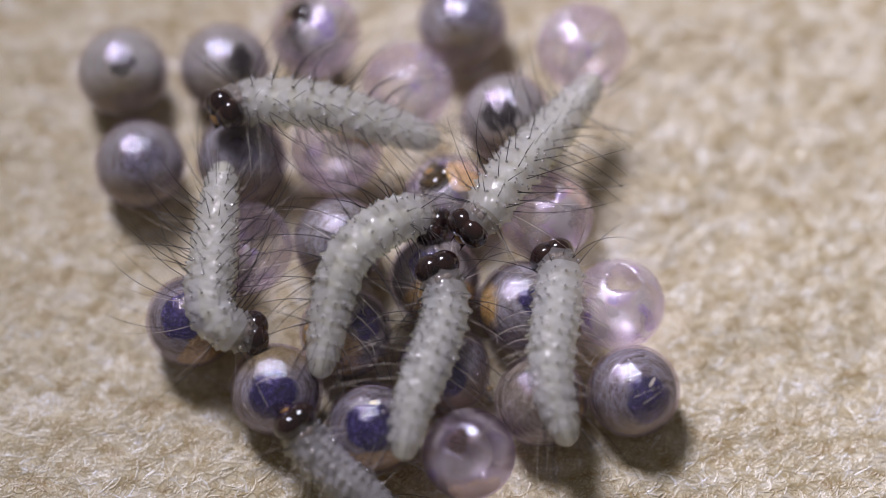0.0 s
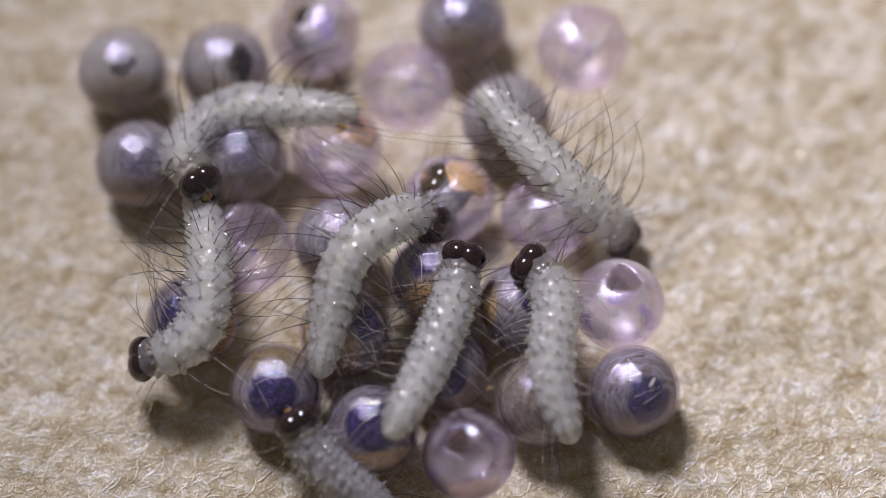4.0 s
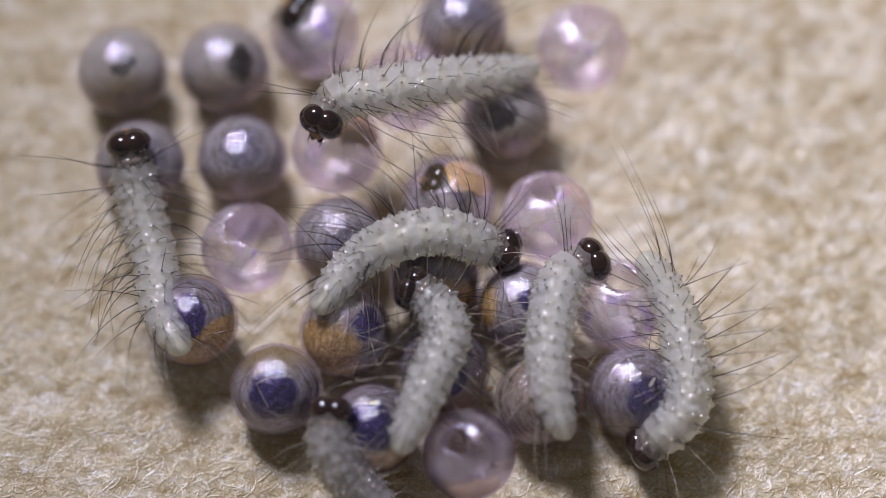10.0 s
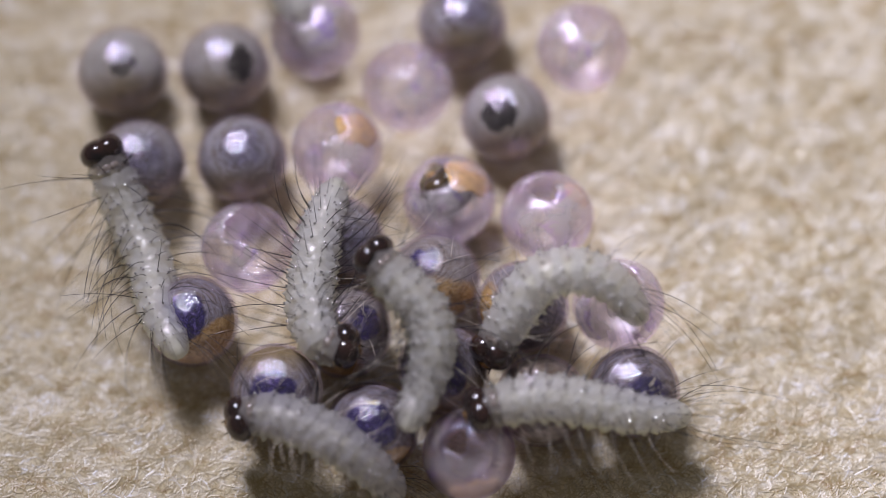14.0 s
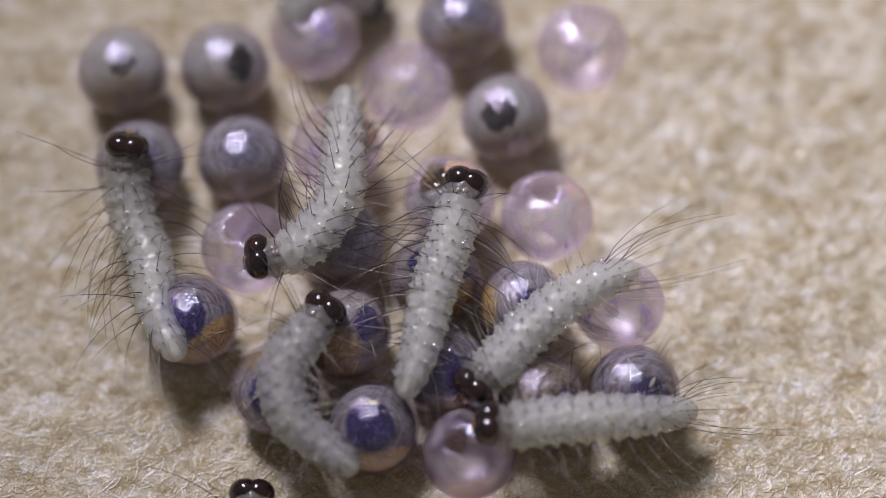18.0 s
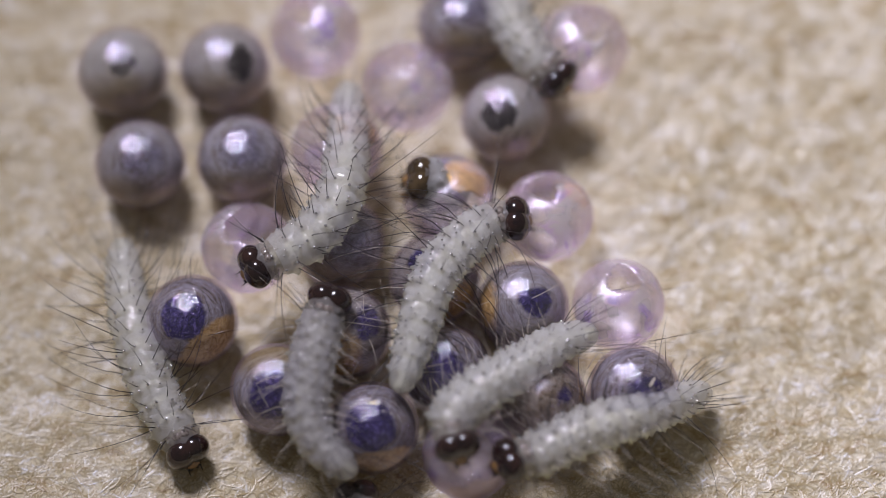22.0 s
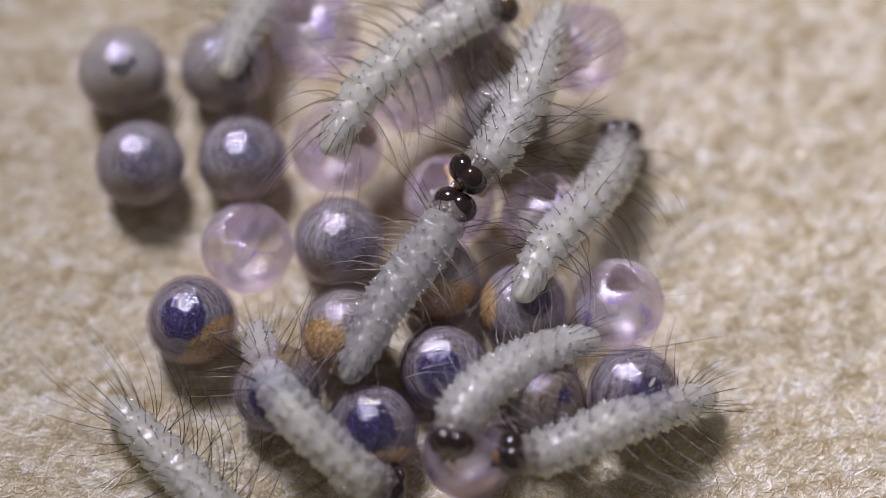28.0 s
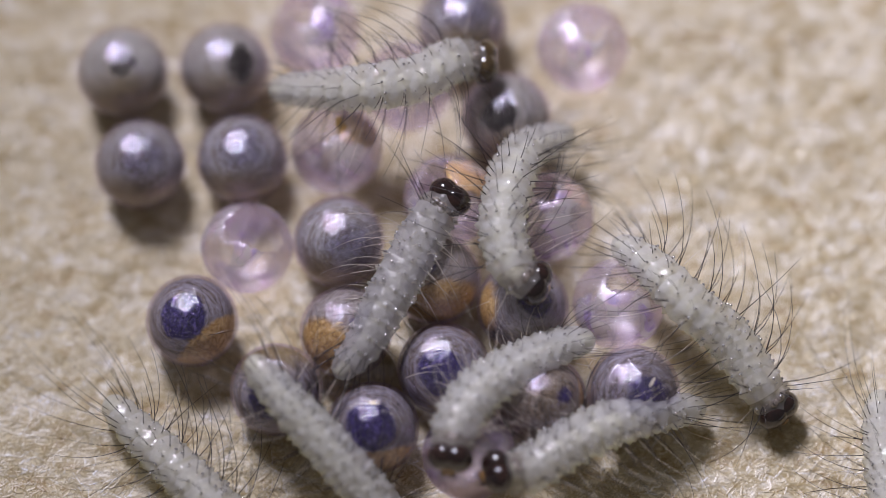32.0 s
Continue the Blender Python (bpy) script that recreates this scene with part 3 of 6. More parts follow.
def larva(seed, label, soft=False, young=False, clear=False):
    rng = np.random.default_rng(seed)
    base = new("caterpillar")
    tagged(base, label, "caterpillar", group="newly hatched caterpillars")
    head = part("head", YOUNG_HEAD if young else HEAD, base, label="glossy olive-brown head" if young else "glossy black-brown two-lobed head")
    part("face_plate", FACE_ME, head, label="amber face plate")
    part("mandibles", MANDIBLES, head)
    for y in (-0.075, 0.075):
        part("antenna", ANTENNA, head, Matrix.Translation((0, y * MM, -0.12 * MM)))
    pieces = [head]
    for i in range(N_SEG):
        u = i / (N_SEG - 1)
        fat = 0.80 + 0.26 * math.sin(math.pi * min(1, 0.18 + 0.95 * u)) ** 0.7
        fat *= 0.80 if i == N_SEG - 1 else 0.92 if i == 0 else 0.96 if i == N_SEG - 2 else 1.0
        seg = part("body_segment", NECK if i == 0 else (CLEAR_TAIL if clear else TAIL) if i == N_SEG - 1 else (CLEAR_SEGMENTS if clear else SEGMENTS)[int(rng.integers(3))], base)
        seg.scale = (1.0, fat, fat)
        for h in (-1, 1):
            mesh = FRONT_TUFT[h] if i == 0 else (REAR_TUFT[h] if i >= N_SEG - 2 else (SOFT_TUFTS if soft else TUFTS)[h][int(rng.integers(5))])
            tuft = part("hair_tuft", mesh, seg, label="fine black bristles")
            tuft["half"] = h
        if i == 0:
            part("neck_shield", SHIELD_ME, seg, label="glassy brown shield behind the head")
        if i in (0, 1, 2):
            for y in (-1, 1):
                part("leg", LEG, seg, Matrix.Translation((0, y * 0.10 * MM, -0.16 * MM)) @ Matrix.Diagonal((1, y, 1, 1)))
        if i in (5, 6, 7, 8, 11):
            for y in (-1, 1):
                part("proleg", PROLEG, seg, Matrix.Translation((0, y * 0.09 * MM, -0.15 * MM)))
        pieces.append(seg)
    return base, pieces


LABEL = "whitish translucent caterpillar with black head and dark bristles"
CLEAR_ONES = (6,)
larvae = [larva(20 + i, LABEL + (", hatching" if i in (7, 8) else ""), i in (4, 6), i == 8, i in CLEAR_ONES) for i in range(10)]


# ---- how they crawl ----
def along(points):
    """Places and forward directions of the head and the body rings on the curve through six points, head first."""
    p = np.array(points, float)
    q = np.vstack([2 * p[0] - p[1], p, 2 * p[-1] - p[-2]])
    fine = []
    for i in range(1, len(q) - 2):
        for u in np.linspace(0, 1, 12, endpoint=False):
            a, b, c, d = q[i - 1], q[i], q[i + 1], q[i + 2]
            fine.append(0.5 * (2 * b + (c - a) * u + (2 * a - 5 * b + 4 * c - d) * u ** 2 + (3 * b - a - 3 * c + d) * u ** 3))
    fine = np.array(fine + [p[-1]])
    step = np.linalg.norm(np.diff(fine, axis=0), axis=1)
    run = np.concatenate([[0], np.cumsum(step)])
    first = min(0.20, run[-1] * 0.1)
    want = np.concatenate([[0], np.linspace(first, max(run[-1] - 0.12, first), N_SEG)])
    place = np.array([[np.interp(w, run, fine[:, k]) for k in range(3)] for w in want])

    def at_run(w):
        return np.array([np.interp(np.clip(w, 0, run[-1]), run, fine[:, k]) for k in range(3)])

    ways = []
    for w in want:
        d = at_run(w - 0.16) - at_run(w + 0.16)
        n = np.linalg.norm(d)
        ways.append(d / n if n > 1e-6 else np.array([0, 0, 1.0]))
    level = ways[0] * np.array([1, 1, 0.35])        # the head is carried level
    ways[0] = level / max(np.linalg.norm(level), 1e-6) if np.linalg.norm(level) > 0.05 else ways[0]
    return place, np.array(ways)


def attitude(way, last):
    x = Vector(way)
    up = Vector((0, 0, 1))
    if abs(x.z) > 0.8 and last is not None:
        up = up.lerp(last.to_matrix().col[2], min(1.0, (abs(x.z) - 0.8) * 5))
    z = (up - up.dot(x) * x).normalized()
    return Matrix((x, z.cross(x), z)).transposed().to_quaternion()


def between(a, b, u):
    """A pose part of the way: each ring turns on, and the chain is laid out again from the end that moves least."""
    ways = []
    for p, q in zip(a[1], b[1]):
        p, q = Vector(p), Vector(q)
        if p.dot(q) < -0.98:
            q = (q + Vector((0, 0, 0.25))).normalized()
        turn = p.rotation_difference(q)
        ways.append(np.array(p.lerp(q, u).normalized() if turn.angle < 0.01 else Matrix.Rotation(turn.angle * u, 3, turn.axis) @ p))
    ways = np.array(ways)
    gap = (1 - u) * np.linalg.norm(np.diff(a[0], axis=0), axis=1) + u * np.linalg.norm(np.diff(b[0], axis=0), axis=1)
    chain = [np.zeros(3)]
    for i in range(len(gap)):
        chain.append(chain[-1] - 0.5 * (ways[i] + ways[i + 1]) * gap[i])
    chain = np.array(chain)
    ends = [np.linalg.norm(a[0][k] - b[0][k]) for k in (0, -1)]
    k = 0 if ends[0] < ends[1] else -1
    chain += (1 - u) * a[0][k] + u * b[0][k] - chain[k]
    chain[:, 2] = np.maximum(chain[:, 2], 0.24)
    return chain, ways


def crawl(thing, spines):
    base, pieces = thing
    keys = sorted((t, along(p)) for t, p in spines.items())
    rows = [keys[0]]
    for (t0, a), (t1, b) in zip(keys, keys[1:]):
        widest = max(math.degrees(math.acos(max(-1, min(1, float(p @ q))))) for p, q in zip(a[1], b[1]))
        n = 1 + int(widest // 55)
        for i in range(1, n):
            rows.append((t0 + (t1 - t0) * i / n, between(a, b, i / n)))
        rows.append((t1, b))
    middle = [(t, Vector(p.mean(axis=0) * MM)) for t, (p, _) in rows]
    walk(base, [(t, Matrix.Translation(m)) for t, m in middle])
    for i, ob in enumerate(pieces):
        path, last = [], None
        for (t, (p, w)), (_, m) in zip(rows, middle):
            last = attitude(w[i], last)
            path.append((t, Matrix.LocRotScale(Vector(p[i] * MM) - m, last, None)))
        walk(ob, path)


def fold(thing, shut, spread):
    """Bristles lie sunk against the body in the egg and spread once it has left it."""
    for seg in thing[1][1:]:
        for tuft in seg.children:
            if tuft.name.startswith("hair_tuft"):
                low, up = Matrix.Translation((0, -0.42 * tuft["half"] * MM, -0.32 * MM)), Matrix.Identity(4)
                walk(tuft, [(0, low), (shut, low), (spread, up), (32, up)])


def motions():
    s = {}
    s[0] = (-2.45, 1.18, 1.31), (-2.25, 1.31, 1.20), (-1.81, 1.30, 1.23), (-1.30, 1.27, 1.14), (-0.79, 1.16, 0.99), (-0.09, 1.03, 0.75)
    s[2] = (-2.45, 1.21, 1.29), (-2.25, 1.33, 1.19), (-1.81, 1.30, 1.22), (-1.30, 1.27, 1.14), (-0.79, 1.16, 0.99), (-0.09, 1.03, 0.75)
    s[2.5] = (-3.07, 1.21, 0.92), (-2.89, 1.43, 0.84), (-2.47, 1.62, 0.82), (-1.95, 1.57, 0.86), (-1.37, 1.37, 0.90), (-0.67, 1.13, 0.90)
    s[3] = (-2.87, 1.91, 1.34), (-2.62, 1.76, 1.29), (-2.21, 1.56, 1.03), (-1.76, 1.48, 0.74), (-1.25, 1.29, 0.78), (-0.60, 1.18, 0.79)
    s[3.5] = (-3.16, 0.95, 1.09), (-3.11, 1.41, 0.82), (-2.79, 1.66, 0.81), (-2.28, 1.65, 0.90), (-1.63, 1.38, 0.97), (-0.92, 1.23, 1.07)
    s[5.5] = (-1.18, 0.31, 1.20), (-1.52, 0.21, 1.18), (-1.94, 0.39, 0.92), (-2.14, 0.78, 0.98), (-1.88, 1.18, 1.02), (-1.31, 1.37, 1.07)
    s[6] = (-2.46, -0.21, 1.12), (-2.28, 0.05, 1.08), (-2.13, 0.41, 1.04), (-2.04, 0.85, 1.00), (-1.82, 1.20, 0.97), (-1.37, 1.46, 0.99)
    s[6.5] = (-0.99, 0.38, 1.17), (-1.42, 0.41, 1.21), (-1.82, 0.72, 0.98), (-2.07, 0.90, 1.03), (-2.01, 1.21, 1.04), (-1.44, 1.39, 1.02)
    s[7] = (0.42, 1.39, 1.09), (0.10, 1.20, 0.91), (-0.41, 1.13, 0.89), (-0.92, 1.07, 0.95), (-1.44, 1.22, 0.77), (-1.81, 1.79, 0.26)
    s[7.5] = (1.08, 2.24, 0.93), (0.68, 2.02, 0.87), (0.10, 1.72, 0.91), (-0.41, 1.50, 1.00), (-0.86, 1.26, 1.07), (-1.30, 1.06, 1.15)
    s[8] = (2.97, 2.87, 0.26), (2.44, 2.74, 0.52), (1.78, 2.40, 0.79), (1.13, 2.18, 0.90), (0.62, 2.01, 0.89), (0.10, 1.78, 0.93)
    s[8.5] = (2.63, 1.30, 0.26), (2.36, 1.62, 0.49), (1.91, 2.06, 0.78), (1.39, 2.11, 0.97), (0.87, 1.87, 1.04), (0.55, 1.28, 1.12)
    s[9] = (3.24, 1.33, 0.26), (2.94, 1.54, 0.51), (2.35, 1.78, 1.01), (1.70, 1.93, 1.38), (1.06, 1.90, 1.29), (0.68, 1.27, 1.14)
    s[9.5] = (2.55, 1.10, 0.96), (2.41, 1.41, 1.13), (2.09, 1.70, 1.28), (1.57, 1.79, 1.38), (1.06, 1.87, 1.29), (0.55, 1.63, 1.11)
    s[10] = (-1.36, 0.93, 1.54), (-1.17, 1.23, 1.48), (-0.66, 1.34, 1.45), (-0.09, 1.50, 1.34), (0.42, 1.63, 1.19), (1.04, 1.86, 0.90)
    s[10.5] = (-2.18, -0.01, 1.40), (-2.12, 0.35, 1.35), (-1.94, 0.75, 1.23), (-1.62, 1.14, 1.13), (-1.24, 1.42, 1.04), (-0.76, 1.72, 1.06)
    s[11] = (-2.43, -1.02, 1.03), (-2.24, -0.69, 1.04), (-2.19, -0.21, 1.04), (-2.13, 0.28, 1.03), (-1.88, 0.76, 1.04), (-1.43, 1.22, 1.10)
    s[11.5] = (-2.07, -2.13, 1.09), (-2.11, -1.76, 1.00), (-2.18, -1.19, 0.94), (-2.25, -0.60, 0.99), (-2.25, -0.01, 1.07), (-2.19, 0.63, 1.09)
    s[12] = (-2.42, -3.90, 0.26), (-2.39, -3.44, 0.29), (-2.35, -2.89, 0.43), (-2.33, -2.31, 0.66), (-2.33, -1.71, 0.86), (-2.36, -0.93, 0.96)
    s[12.5] = (-2.40, -4.89, 0.26), (-2.41, -4.43, 0.26), (-2.42, -3.90, 0.26), (-2.39, -3.25, 0.31), (-2.36, -2.67, 0.55), (-2.26, -2.04, 1.02)
    s[13] = (-2.40, -5.42, 0.26), (-2.40, -4.89, 0.26), (-2.41, -4.30, 0.26), (-2.45, -3.63, 0.26), (-2.43, -3.03, 0.26), (-2.51, -2.34, 0.26)
    s[13.7] = (-2.39, -6.40, 0.26), (-2.39, -6.01, 0.26), (-2.40, -5.48, 0.26), (-2.44, -4.96, 0.26), (-2.41, -4.43, 0.26), (-2.42, -3.90, 0.26)
    s[14.4] = (-3.00, -6.53, 0.26), (-2.76, -6.53, 0.26), (-2.39, -6.40, 0.26), (-2.20, -6.01, 0.26), (-2.21, -5.48, 0.26), (-2.28, -4.96, 0.26)
    s[15.2] = (-3.65, -5.22, 0.26), (-3.64, -5.62, 0.26), (-3.39, -6.01, 0.26), (-2.95, -6.20, 0.26), (-2.51, -6.07, 0.26), (-2.27, -5.68, 0.26)
    s[15.9] = (-3.75, -3.63, 0.26), (-3.71, -4.03, 0.26), (-3.60, -4.50, 0.26), (-3.47, -4.96, 0.26), (-3.27, -5.35, 0.26), (-2.96, -5.62, 0.26)
    s[16.5] = (-3.71, -3.02, 0.26), (-3.69, -3.37, 0.26), (-3.58, -3.90, 0.26), (-3.42, -4.43, 0.26), (-3.22, -4.89, 0.26), (-3.02, -5.35, 0.26)
    s[17] = (-2.38, -2.98, 0.26), (-2.68, -3.02, 0.26), (-2.99, -3.23, 0.26), (-3.11, -3.70, 0.26), (-3.17, -4.23, 0.26), (-3.22, -4.76, 0.26)
    s[18] = (-2.14, -3.07, 0.26), (-2.17, -3.37, 0.26), (-2.36, -3.83, 0.26), (-2.54, -4.30, 0.26), (-2.72, -4.76, 0.26), (-2.84, -5.16, 0.26)
    s[19] = (-1.79, -3.50, 0.26), (-1.91, -3.83, 0.26), (-2.10, -4.30, 0.26), (-2.28, -4.76, 0.26), (-2.40, -5.22, 0.26), (-2.46, -5.68, 0.26)
    s[21] = (-1.41, -3.37, 0.26), (-1.35, -3.77, 0.26), (-1.22, -4.23, 0.26), (-1.09, -4.63, 0.26), (-0.96, -5.03, 0.26), (-0.84, -5.42, 0.26)
    s[22.5] = (-0.91, -3.03, 0.39), (-0.85, -3.32, 0.31), (-0.72, -3.70, 0.27), (-0.59, -4.10, 0.26), (-0.46, -4.43, 0.26), (-0.28, -4.83, 0.26)
    s[23] = (-1.22, -2.90, 0.59), (-1.07, -3.08, 0.38), (-0.91, -3.44, 0.28), (-0.72, -3.83, 0.26), (-0.53, -4.23, 0.26), (-0.34, -4.63, 0.26)
    s[23.5] = (-1.90, -2.23, 1.08), (-1.76, -2.50, 0.84), (-1.41, -2.71, 0.68), (-1.03, -2.91, 0.57), (-0.59, -3.03, 0.43), (-0.28, -3.13, 0.26)
    s[24] = (-2.62, -1.72, 0.63), (-2.36, -2.02, 0.81), (-2.04, -2.31, 0.85), (-1.54, -2.55, 0.78), (-1.03, -2.84, 0.66), (-0.53, -3.04, 0.48)
    s[24.5] = (-2.87, -1.44, 1.05), (-2.49, -1.73, 0.93), (-2.23, -2.05, 0.88), (-1.92, -2.34, 0.76), (-1.48, -2.63, 0.64), (-1.03, -2.98, 0.68)
    s[25] = (-3.15, -1.21, 1.07), (-2.87, -1.11, 1.08), (-2.49, -1.17, 1.05), (-2.23, -1.56, 1.01), (-2.10, -2.01, 0.95), (-1.69, -2.47, 0.83)
    s[25.5] = (-3.72, -0.10, 0.26), (-3.48, -0.41, 0.52), (-3.07, -0.94, 0.82), (-2.62, -1.42, 1.00), (-2.29, -1.78, 1.05), (-1.94, -2.17, 1.10)
    s[26] = (-3.11, -0.03, 0.26), (-2.89, -0.58, 0.77), (-2.68, -1.08, 1.00), (-2.42, -1.43, 1.03), (-2.23, -1.78, 1.05), (-1.91, -2.14, 1.12)
    s[26.5] = (-1.67, -1.16, 0.85), (-1.93, -0.74, 0.84), (-2.31, -0.83, 0.88), (-2.43, -1.33, 0.95), (-2.29, -1.83, 1.01), (-2.04, -2.19, 1.08)
    s[27] = (-1.16, -2.32, 1.05), (-1.41, -1.74, 0.96), (-1.67, -1.17, 0.88), (-2.00, -0.73, 0.80), (-2.19, -0.84, 0.74), (-2.18, -1.23, 0.68)
    s[27.5] = (-1.12, -2.74, 0.94), (-1.34, -2.60, 0.92), (-1.60, -2.33, 0.92), (-1.86, -1.77, 0.84), (-1.93, -1.13, 0.78), (-1.90, -0.59, 0.93)
    s[28] = (-0.59, -3.01, 0.39), (-0.91, -2.97, 0.64), (-1.28, -2.70, 0.83), (-1.66, -2.33, 0.92), (-1.95, -1.80, 0.75), (-2.12, -1.06, 0.26)
    s[29] = (-0.53, -3.43, 0.26), (-0.84, -3.12, 0.50), (-1.22, -2.74, 0.74), (-1.60, -2.37, 0.93), (-1.91, -2.04, 1.04), (-2.10, -1.69, 1.08)
    s[32] = (-0.53, -3.43, 0.26), (-0.84, -3.12, 0.50), (-1.22, -2.74, 0.74), (-1.60, -2.37, 0.93), (-1.91, -2.05, 1.05), (-2.13, -1.79, 1.10)
    crawl(larvae[0], s)
    s = {}
    s[0] = (0.29, -0.22, 1.19), (0.51, 0.01, 1.20), (0.74, 0.39, 1.17), (1.06, 0.84, 1.00), (1.39, 1.28, 0.88), (1.74, 1.74, 0.85)
    s[1] = (0.30, -0.21, 1.19), (0.55, 0.02, 1.20), (0.77, 0.41, 1.17), (1.06, 0.84, 1.00), (1.39, 1.29, 0.86), (1.71, 1.70, 0.79)
    s[1.5] = (0.33, 0.19, 1.07), (0.61, 0.37, 0.97), (0.93, 0.63, 0.84), (1.20, 0.93, 0.63), (1.46, 1.28, 0.46), (1.65, 1.57, 0.44)
    s[2] = (0.66, 0.65, 1.53), (0.96, 0.54, 1.36), (1.28, 0.63, 1.10), (1.58, 0.95, 0.67), (1.72, 1.33, 0.35), (1.69, 1.56, 0.38)
    s[2.5] = (2.10, 0.53, 0.26), (1.84, 0.50, 0.50), (1.38, 0.53, 0.74), (1.06, 0.82, 0.88), (1.03, 1.15, 0.93), (1.19, 1.41, 0.97)
    s[3] = (2.16, -0.02, 0.26), (1.90, 0.15, 0.50), (1.57, 0.34, 0.79), (1.19, 0.64, 0.99), (0.81, 1.06, 1.07), (0.49, 1.43, 1.12)
    s[3.5] = (2.09, 0.01, 0.26), (1.86, 0.11, 0.61), (1.54, 0.30, 0.88), (1.16, 0.63, 1.02), (0.77, 1.09, 1.07), (0.47, 1.48, 1.11)
    s[5.5] = (2.02, 0.01, 0.26), (1.80, 0.15, 0.67), (1.51, 0.36, 0.91), (1.12, 0.71, 0.99), (0.74, 1.14, 1.04), (0.42, 1.44, 1.09)
    s[6.5] = (2.03, 0.01, 0.26), (1.80, 0.15, 0.67), (1.51, 0.36, 0.91), (1.12, 0.71, 0.99), (0.74, 1.14, 1.04), (0.42, 1.44, 1.09)
    s[7] = (2.59, -0.17, 0.26), (2.29, 0.02, 0.31), (1.90, 0.22, 0.49), (1.51, 0.47, 0.73), (1.22, 0.95, 0.92), (1.03, 1.37, 1.08)
    s[7.5] = (2.26, -0.54, 1.01), (2.15, -0.09, 0.59), (1.90, 0.29, 0.51), (1.58, 0.63, 0.69), (1.26, 1.03, 0.90), (1.00, 1.33, 1.09)
    s[8] = (3.16, -0.05, 0.40), (2.81, 0.12, 0.54), (2.29, 0.14, 0.78), (1.84, 0.47, 0.94), (1.46, 0.90, 1.05), (1.08, 1.27, 1.06)
    s[8.5] = (2.00, -0.90, 1.16), (2.11, -0.38, 0.86), (1.96, 0.16, 0.65), (1.71, 0.53, 0.59), (1.39, 0.90, 0.70), (1.06, 1.18, 1.02)
    s[9] = (2.46, -1.00, 0.96), (2.36, -0.54, 0.76), (2.15, -0.03, 0.53), (1.87, 0.36, 0.49), (1.51, 0.76, 0.69), (1.13, 1.17, 0.97)
    s[9.5] = (2.90, -2.12, 0.26), (2.90, -1.83, 0.29), (2.84, -1.41, 0.44), (2.58, -0.94, 0.65), (2.27, -0.39, 0.63), (1.90, 0.14, 0.26)
    s[10] = (2.25, -2.58, 0.40), (2.47, -2.45, 0.61), (2.72, -2.19, 0.72), (2.73, -1.67, 0.77), (2.58, -1.02, 0.85), (2.26, -0.49, 0.98)
    s[10.5] = (1.96, -2.43, 0.91), (2.18, -2.56, 0.80), (2.50, -2.50, 0.72), (2.73, -2.08, 0.60), (2.81, -1.53, 0.42), (2.92, -0.93, 0.26)
    s[11] = (1.49, -3.57, 0.26), (1.74, -3.31, 0.29), (2.06, -2.95, 0.41), (2.31, -2.56, 0.62), (2.50, -2.13, 0.73), (2.73, -1.59, 0.65)
    s[12.5] = (1.49, -3.57, 0.26), (1.74, -3.31, 0.29), (2.06, -2.95, 0.41), (2.31, -2.56, 0.62), (2.50, -2.13, 0.73), (2.73, -1.59, 0.65)
    s[13] = (1.26, -2.31, 1.08), (1.44, -2.51, 0.77), (1.81, -2.67, 0.57), (2.25, -2.62, 0.59), (2.59, -2.26, 0.73), (2.68, -1.65, 0.82)
    s[13.5] = (0.60, -2.97, 1.01), (0.85, -2.81, 0.93), (1.30, -2.53, 0.92), (1.74, -2.31, 0.96), (2.18, -2.19, 1.00), (2.56, -2.09, 1.00)
    s[14] = (0.41, -2.36, 1.08), (0.70, -2.28, 1.06), (1.11, -2.21, 1.03), (1.61, -2.25, 0.97), (2.12, -2.31, 0.85), (2.72, -2.27, 0.65)
    s[14.5] = (0.41, -2.55, 1.14), (0.73, -2.58, 1.03), (1.17, -2.47, 0.94), (1.67, -2.42, 0.87), (2.18, -2.36, 0.82), (2.69, -2.27, 0.74)
    s[16.5] = (0.53, -2.50, 1.10), (0.79, -2.53, 1.00), (1.23, -2.44, 0.94), (1.74, -2.39, 0.90), (2.24, -2.31, 0.78), (2.79, -2.18, 0.54)
    s[18] = (0.51, -2.54, 1.11), (0.79, -2.53, 1.01), (1.23, -2.44, 0.94), (1.74, -2.39, 0.90), (2.24, -2.31, 0.78), (2.79, -2.18, 0.54)
    s[18.5] = (0.50, -2.94, 1.07), (0.79, -2.79, 0.98), (1.17, -2.56, 0.91), (1.61, -2.39, 0.89), (2.12, -2.32, 0.87), (2.69, -2.19, 0.81)
    s[19] = (1.27, -3.43, 0.26), (1.37, -2.92, 0.33), (1.55, -2.58, 0.51), (1.93, -2.36, 0.71), (2.31, -2.28, 0.70), (2.82, -2.14, 0.40)
    s[19.5] = (0.48, -3.09, 0.98), (0.79, -2.98, 0.86), (1.23, -2.68, 0.77), (1.68, -2.48, 0.76), (2.18, -2.32, 0.78), (2.75, -2.13, 0.74)
    s[20] = (0.60, -3.08, 0.94), (0.92, -3.00, 0.73), (1.36, -2.72, 0.69), (1.87, -2.44, 0.75), (2.31, -2.26, 0.64), (2.91, -2.00, 0.26)
    s[20.5] = (0.73, -2.83, 0.98), (1.04, -2.74, 0.85), (1.49, -2.53, 0.83), (1.93, -2.40, 0.84), (2.38, -2.24, 0.67), (2.93, -1.92, 0.26)
    s[21] = (1.63, -2.90, 0.26), (1.27, -2.80, 0.45), (1.20, -2.55, 0.68), (1.55, -2.39, 0.81), (2.19, -2.24, 0.67), (2.95, -1.98, 0.26)
